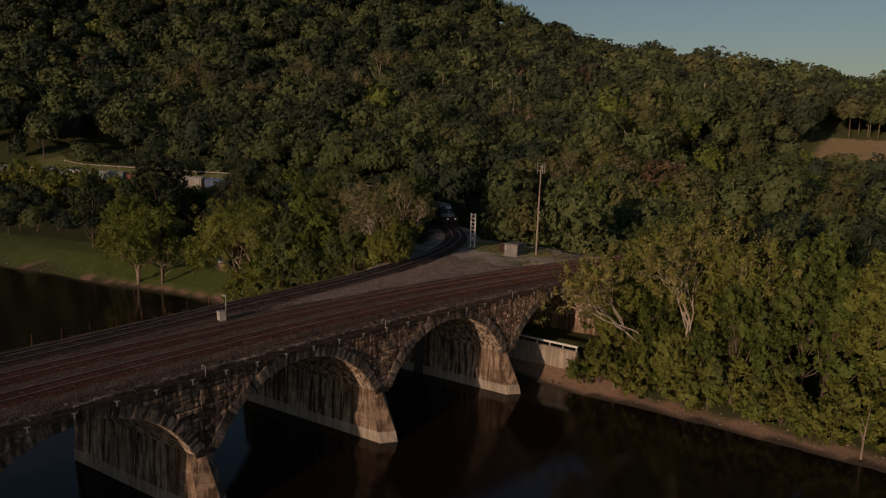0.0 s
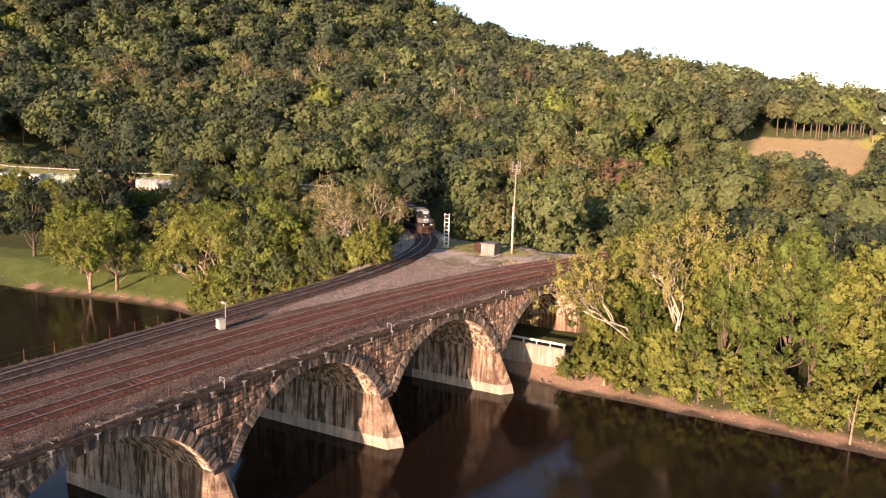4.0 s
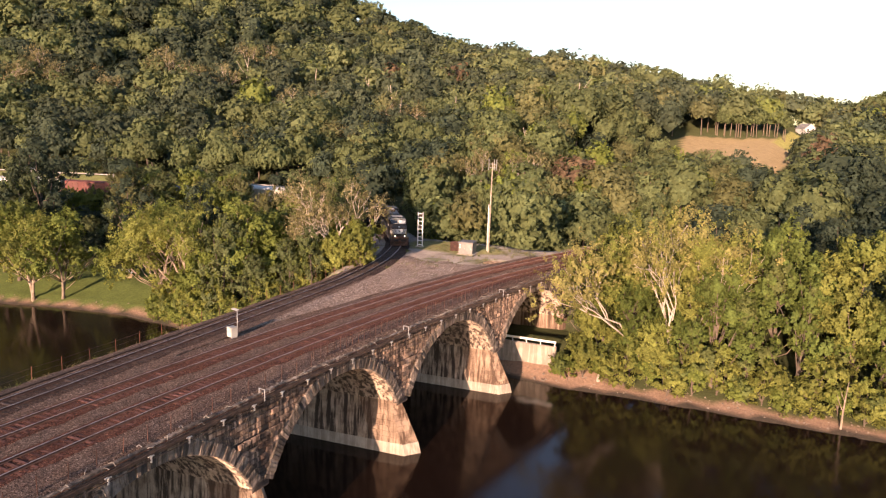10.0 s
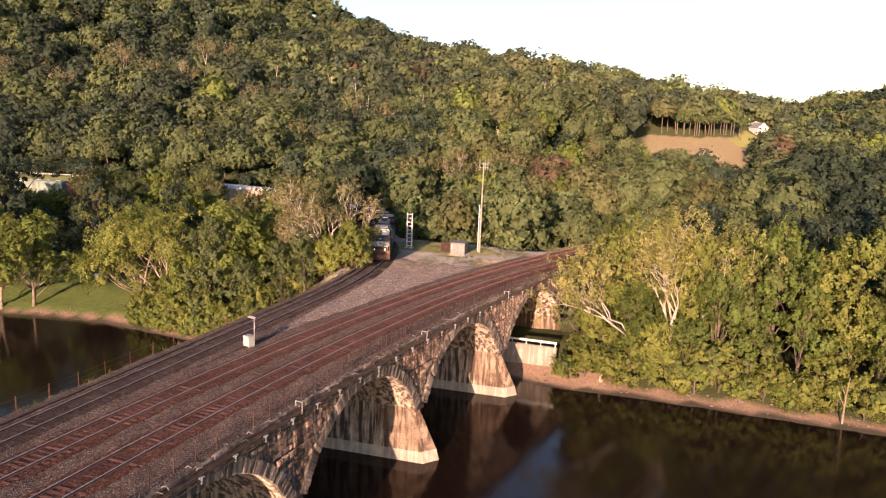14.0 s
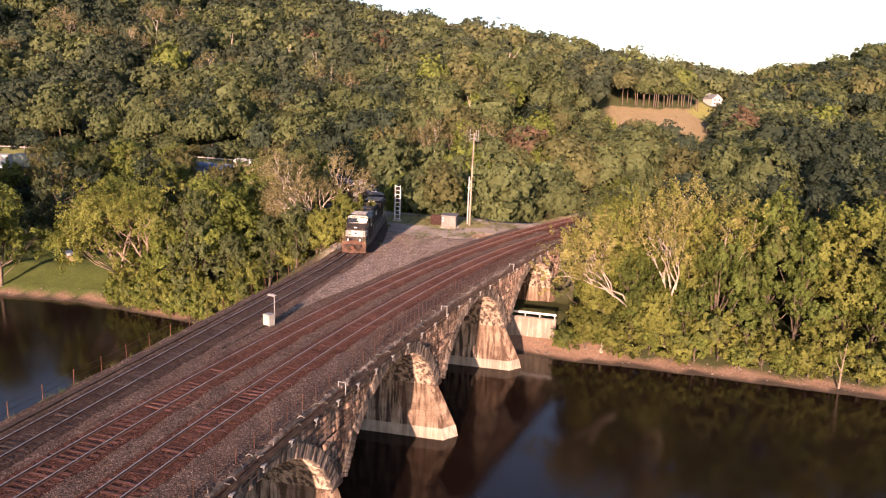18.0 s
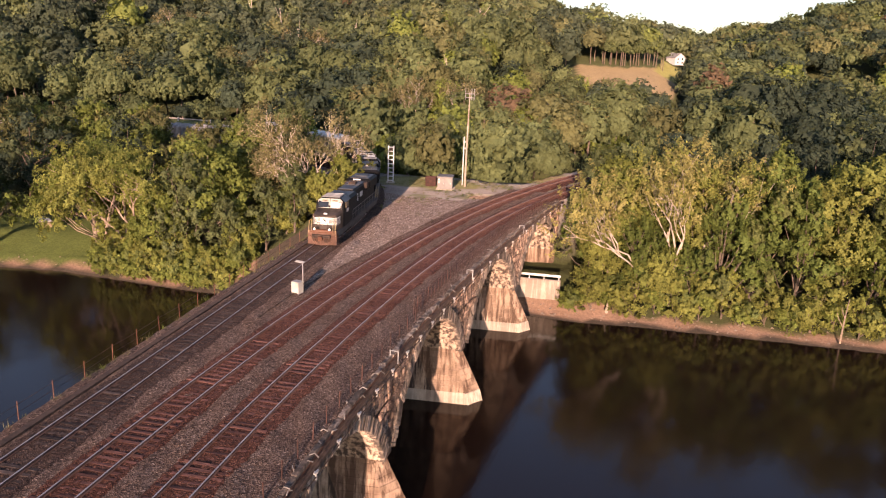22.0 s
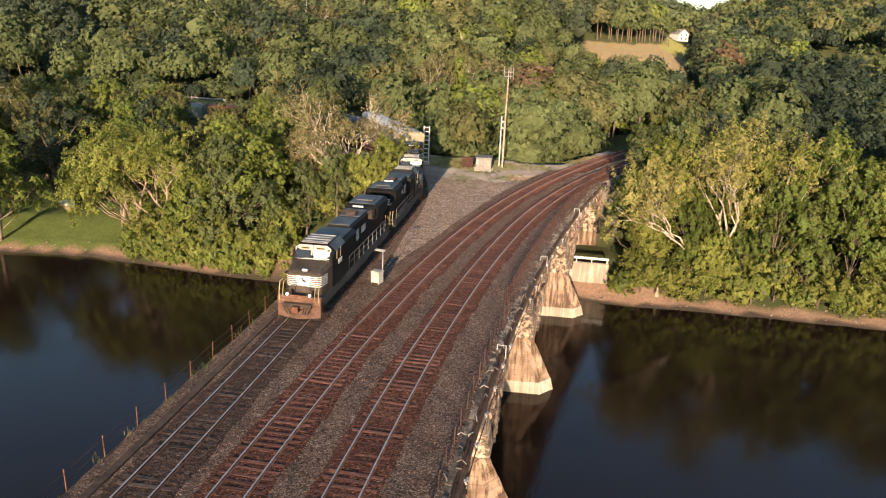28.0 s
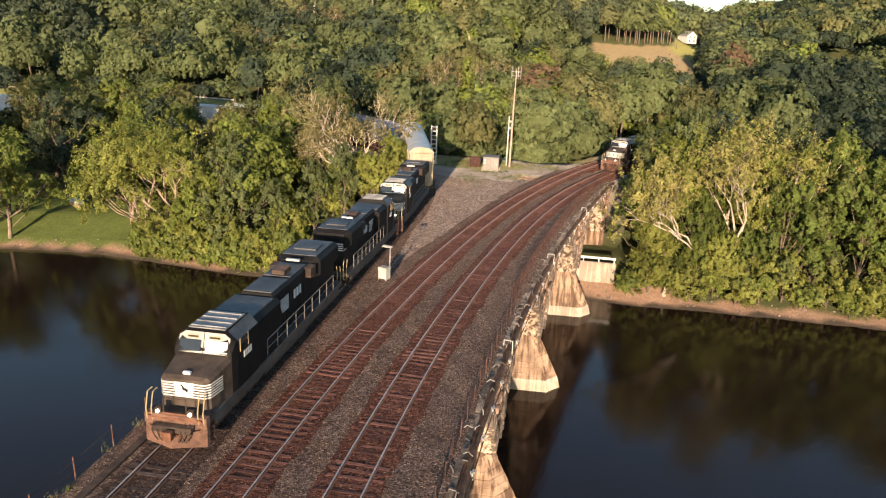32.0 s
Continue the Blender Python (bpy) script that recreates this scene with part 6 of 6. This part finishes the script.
for s in (-1, 1):
    child("roof", Solid().add([(0, -6, 8.75), (0, 6, 8.75), (5 * s, 6, 5.1), (5 * s, -6, 5.1), (0, -6, 8.55), (0, 6, 8.55), (5 * s, 6, 4.9), (5 * s, -6, 4.9)], [(0, 1, 2, 3) if s < 0 else (3, 2, 1, 0), (4, 5, 6, 7), (0, 3, 7, 4), (1, 2, 6, 5), (2, 3, 7, 6)]).mesh("roof", GREYP), house)
for x, z in ((-2, 1.8), (2, 1.8), (-2, 4.4), (2, 4.4)):
    child("window", Solid().box((x, -5.52, z), (1.0, 0.08, 1.3)).mesh("window", GLASS), house)

# boat on the lawn
boat = thing("rowing_boat", "white boat with an orange hull on the lawn", "boat", pose(-83, 26.4, ground_z(-83, 26.4) + 0.1, 0, 0, 62))
hull = loft([[(0.1 * sx * w, y, z) for sx, z in ((-1, 1.0), (-0.6, 0.2), (0.6, 0.2), (1, 1.0))] for y, w in ((-2.6, 6), (0, 9), (2.2, 7), (3.2, 1))], [TANP], "hull")
child("hull", hull, boat)
child("cover", Solid().box((0, 0, 1.15), (1.5, 3.6, 0.35), None, 0.8).mesh("cover", WHITE), boat)

# pale dead trunks
def dead_trunk(label, x, y, high, lean, fork, seed, r=0.16, bark=PALEBARK):
    g = random.Random(seed)
    t = thing("dead_tree", label, "tree", pose(x, y, ground_z(x, y) - 0.2))
    b = Solid()
    pts = [Vector((lean[0] * u * u, lean[1] * u * u, high * u)) for u in np.linspace(0, 1, 6)]
    b.tube(pts, [r * (1.15 - 0.8 * k / 5) for k in range(6)], 7)
    child("trunk", b.mesh("trunk", bark, True), t)
    for k in range(fork):
        a = pts[2 + k % 3]
        w = Vector((g.uniform(-1, 1), g.uniform(-1, 1), g.uniform(0.6, 1.4))) * high * 0.22
        child("limb", Solid().tube([a, a + w * 0.5, a + w + Vector((0, 0, high * 0.06))], [r * 0.5, r * 0.35, r * 0.1], 5).mesh("limb", bark, True), t)
    return t


dead_trunk("bare dead trunk standing at the water's edge", 36.3, 32.4, 6.0, (0.25, 0.2), 2, 1, 0.11, MIDBARK)
dead_trunk("broken pale stump on the muddy bank", 8.2, 30.2, 2.4, (0.3, 0.1), 1, 2, 0.22)
for i, (x, y, h) in enumerate(((-62, 198, 13), (-64, 199, 11), (-107.5, 152, 12), (-150, 190, 13), (-128, 176, 14), (-175, 185, 13), (-95, 168, 11), (-200, 170, 13), (-48, 128, 9), (-140, 150, 11))):
    dead_trunk("pale bare dead tree on the wooded hill", x, y, h + 5, (1.5 * math.sin(i * 3), 1.0 * math.cos(i), ), 4, 20 + i, 0.26)

# driftwood and stones on the banks
rk = Solid()
rr = random.Random(5)
for i in range(420):
    x = rr.uniform(-4, 75) if i % 3 else rr.uniform(-125, -24)
    y = float(np.interp(x, SHORE_X, SHORE_Y)) + rr.uniform(0.2, 2.6)
    z, r = ground_z(x, y), rr.uniform(0.05, 0.2)
    rk.box((x, y, z + r * 0.2), (r * rr.uniform(1, 2.4), r * rr.uniform(0.8, 1.6), r), Matrix.Rotation(rr.uniform(0, 3), 3, "Z"), 0.6)
tagged(new("bank_stones", rk.mesh("bank_stones", BANKSTONE)), "stones and driftwood on the muddy banks", "stones", kind="stuff")

# ---------- masonry, stone by stone ----------
def face_frame(q, z, proud):
    """A pose on the visible face: x along it, y up, z out of it."""
    p, a, b = at_face(q, proud - 0.1), at_face(q - 0.4), at_face(q + 0.4)
    t = (b - a).normalized()
    o = Vector((t.y, -t.x, 0))
    m = Matrix(((t.x, 0, o.x, p.x), (t.y, 0, o.y, p.y), (0, 1, 0, z), (0, 0, 0, 1)))
    return m


def wedge_mesh(name, a, depth, thick, m, inward):
    r0, r1 = ARCH_R - 0.02, ARCH_R + depth
    h = a / 2 * 0.93
    vs = []
    for z, k in ((-inward, 1.0), (thick * 0.7, 1.0), (thick, 0.9)):
        for r, s in ((r0, -1), (r0, 1), (r1, 1), (r1, -1)):
            rm = (r0 + r1) / 2
            vs.append(((rm + (r - rm) * k) * math.sin(s * h * k), (rm + (r - rm) * k) * math.cos(h * k) - ARCH_R, z))
    fs = [(8, 11, 10, 9)] + [(i * 4 + j, i * 4 + j2, i * 4 + 4 + j2, i * 4 + 4 + j) for i in range(2) for j, j2 in ((0, 1), (1, 2), (2, 3), (3, 0))]
    return mesh_of(name, vs, [tuple(reversed(f)) for f in fs], m)


def stone_mesh(name, w, h, seed, m):
    r = random.Random(seed)
    vs = []
    for z, k in ((-0.1, 1), (0.05, 1), (0.1, 0.8)):
        for sx, sy in ((-1, -1), (1, -1), (1, 1), (-1, 1)):
            vs.append((sx * w / 2 * k + r.uniform(-0.03, 0.03), sy * h / 2 * k + r.uniform(-0.02, 0.02), z + r.uniform(-0.02, 0.03)))
    vs.append((r.uniform(-0.1, 0.1), r.uniform(-0.05, 0.05), 0.1 + r.uniform(0.0, 0.08)))
    fs = [(i * 4 + j, i * 4 + j2, i * 4 + 4 + j2, i * 4 + 4 + j) for i in range(2) for j, j2 in ((0, 1), (1, 2), (2, 3), (3, 0))]
    fs += [(8, 9, 12), (9, 10, 12), (10, 11, 12), (11, 8, 12)]
    return mesh_of(name, vs, fs, m)


def masonry():
    r = random.Random(77)
    step = 0.027
    kinds = [wedge_mesh("voussoir", step, r.uniform(0.95, 1.2), r.uniform(0.08, 0.2), DARKSTONE, 0.5) for _ in range(6)]
    a0 = math.asin(HALF / ARCH_R)
    for q0 in PIERS[2:-1]:
        c = q0 + SPAN / 2
        n = int(2 * a0 / step)
        for i in range(n + 1):
            a = -a0 + (i + 0.0) * 2 * a0 / n
            q, z = c + ARCH_R * math.sin(a), ARCH_Z + ARCH_R * math.cos(a)
            m = face_frame(q, z, 0.1 + r.uniform(0, 0.06)) @ Matrix.Rotation(-a, 4, "Z")
            child("voussoir", kinds[r.randrange(6)], bridge, m)
    high = 0.46
    sizes = [0.55, 0.7, 0.85, 1.0, 1.2]
    kinds = [[stone_mesh("stone", w - 0.05, high - 0.05, 100 + 10 * i + k, STONE) for k in range(3)] for i, w in enumerate(sizes)]
    rest_v, rest_f = [], []
    count = 0
    for row in range(15):
        z = 5.75 + row * high
        q = -64.0
        while q < 43.5:
            k = r.randrange(len(sizes))
            w = sizes[k]
            mid = q + w / 2
            q += w
            base = math.floor(mid / SPAN) * SPAN
            off = math.hypot(mid - base - SPAN / 2, z - ARCH_Z)
            if off < ARCH_R + 0.55 or z > 12.6:
                continue
            shelf = 9.2 < z < 9.7 and off > ARCH_R + 1.3
            m = face_frame(mid, z, r.uniform(-0.02, 0.10) + (0.22 if shelf else 0))
            me = kinds[k][r.randrange(3)]
            near = -36 < mid < 21
            if near and count < 300:
                count += 1
                child("stone", me, bridge, m)
            else:
                o = len(rest_v)
                rest_v += [m @ v.co for v in me.vertices]
                rest_f += [tuple(i + o for i in p.vertices) for p in me.polygons]
    tagged(child("stones", mesh_of("stones", rest_v, rest_f, STONE), bridge), kind="stuff")
    # courses on the cutwaters
    for q0 in PIERS[2:-1]:
        nose = at_face(q0, 2.25)
        tail = at_edge(q0)
        ax = (nose - tail).normalized()
        sd = Vector((-ax.y, ax.x, 0))
        for row in range(8):
            z0, z1 = 1.2 + row * 0.56, 1.2 + (row + 1) * 0.56 - 0.03
            def at(z, back, side, grow):
                u = (z - 1.15) / 4.55
                cb, half, tip = 1.72 + 1.68 * u, 1.36 - 0.28 * u, 0.56 + 2.19 * u
                if back == "tip":
                    return nose - ax * (tip - grow * 1.4)
                return nose - ax * (cb + back - (grow if back == 0 else 0)) + sd * side * (half + grow)
            for side in (-1, 1):
                cuts = [0.0, r.uniform(0.8, 1.3), r.uniform(2.0, 2.6), 3.4]
                for a, b in zip(cuts, cuts[1:]):
                    g = r.uniform(0.02, 0.055)
                    ins = 0.5
                    vs = [up(at(z, k, side, gg), z) for z in (z0, z1) for k, gg in ((a + 0.015, g), (b - 0.015, g), (b - 0.015, -ins), (a + 0.015, -ins))]
                    child("pier_stone", mesh_of("pier_stone", vs, [(0, 1, 5, 4), (1, 2, 6, 5), (3, 0, 4, 7), (4, 5, 6, 7), (3, 2, 1, 0)], PIERSTONE), bridge)
                g = r.uniform(0.02, 0.05)
                vs = [up(p, z) for z in (z0, z1) for p in (at(z, 0, side, g), at(z, "tip", side, g), at(z, "tip", side, -0.5), at(z, 0, side, -0.5))]
                child("pier_stone", mesh_of("pier_stone", vs, [(0, 1, 5, 4), (1, 2, 6, 5), (3, 0, 4, 7), (4, 5, 6, 7), (3, 2, 1, 0)], PIERSTONE), bridge)


masonry()

motions()
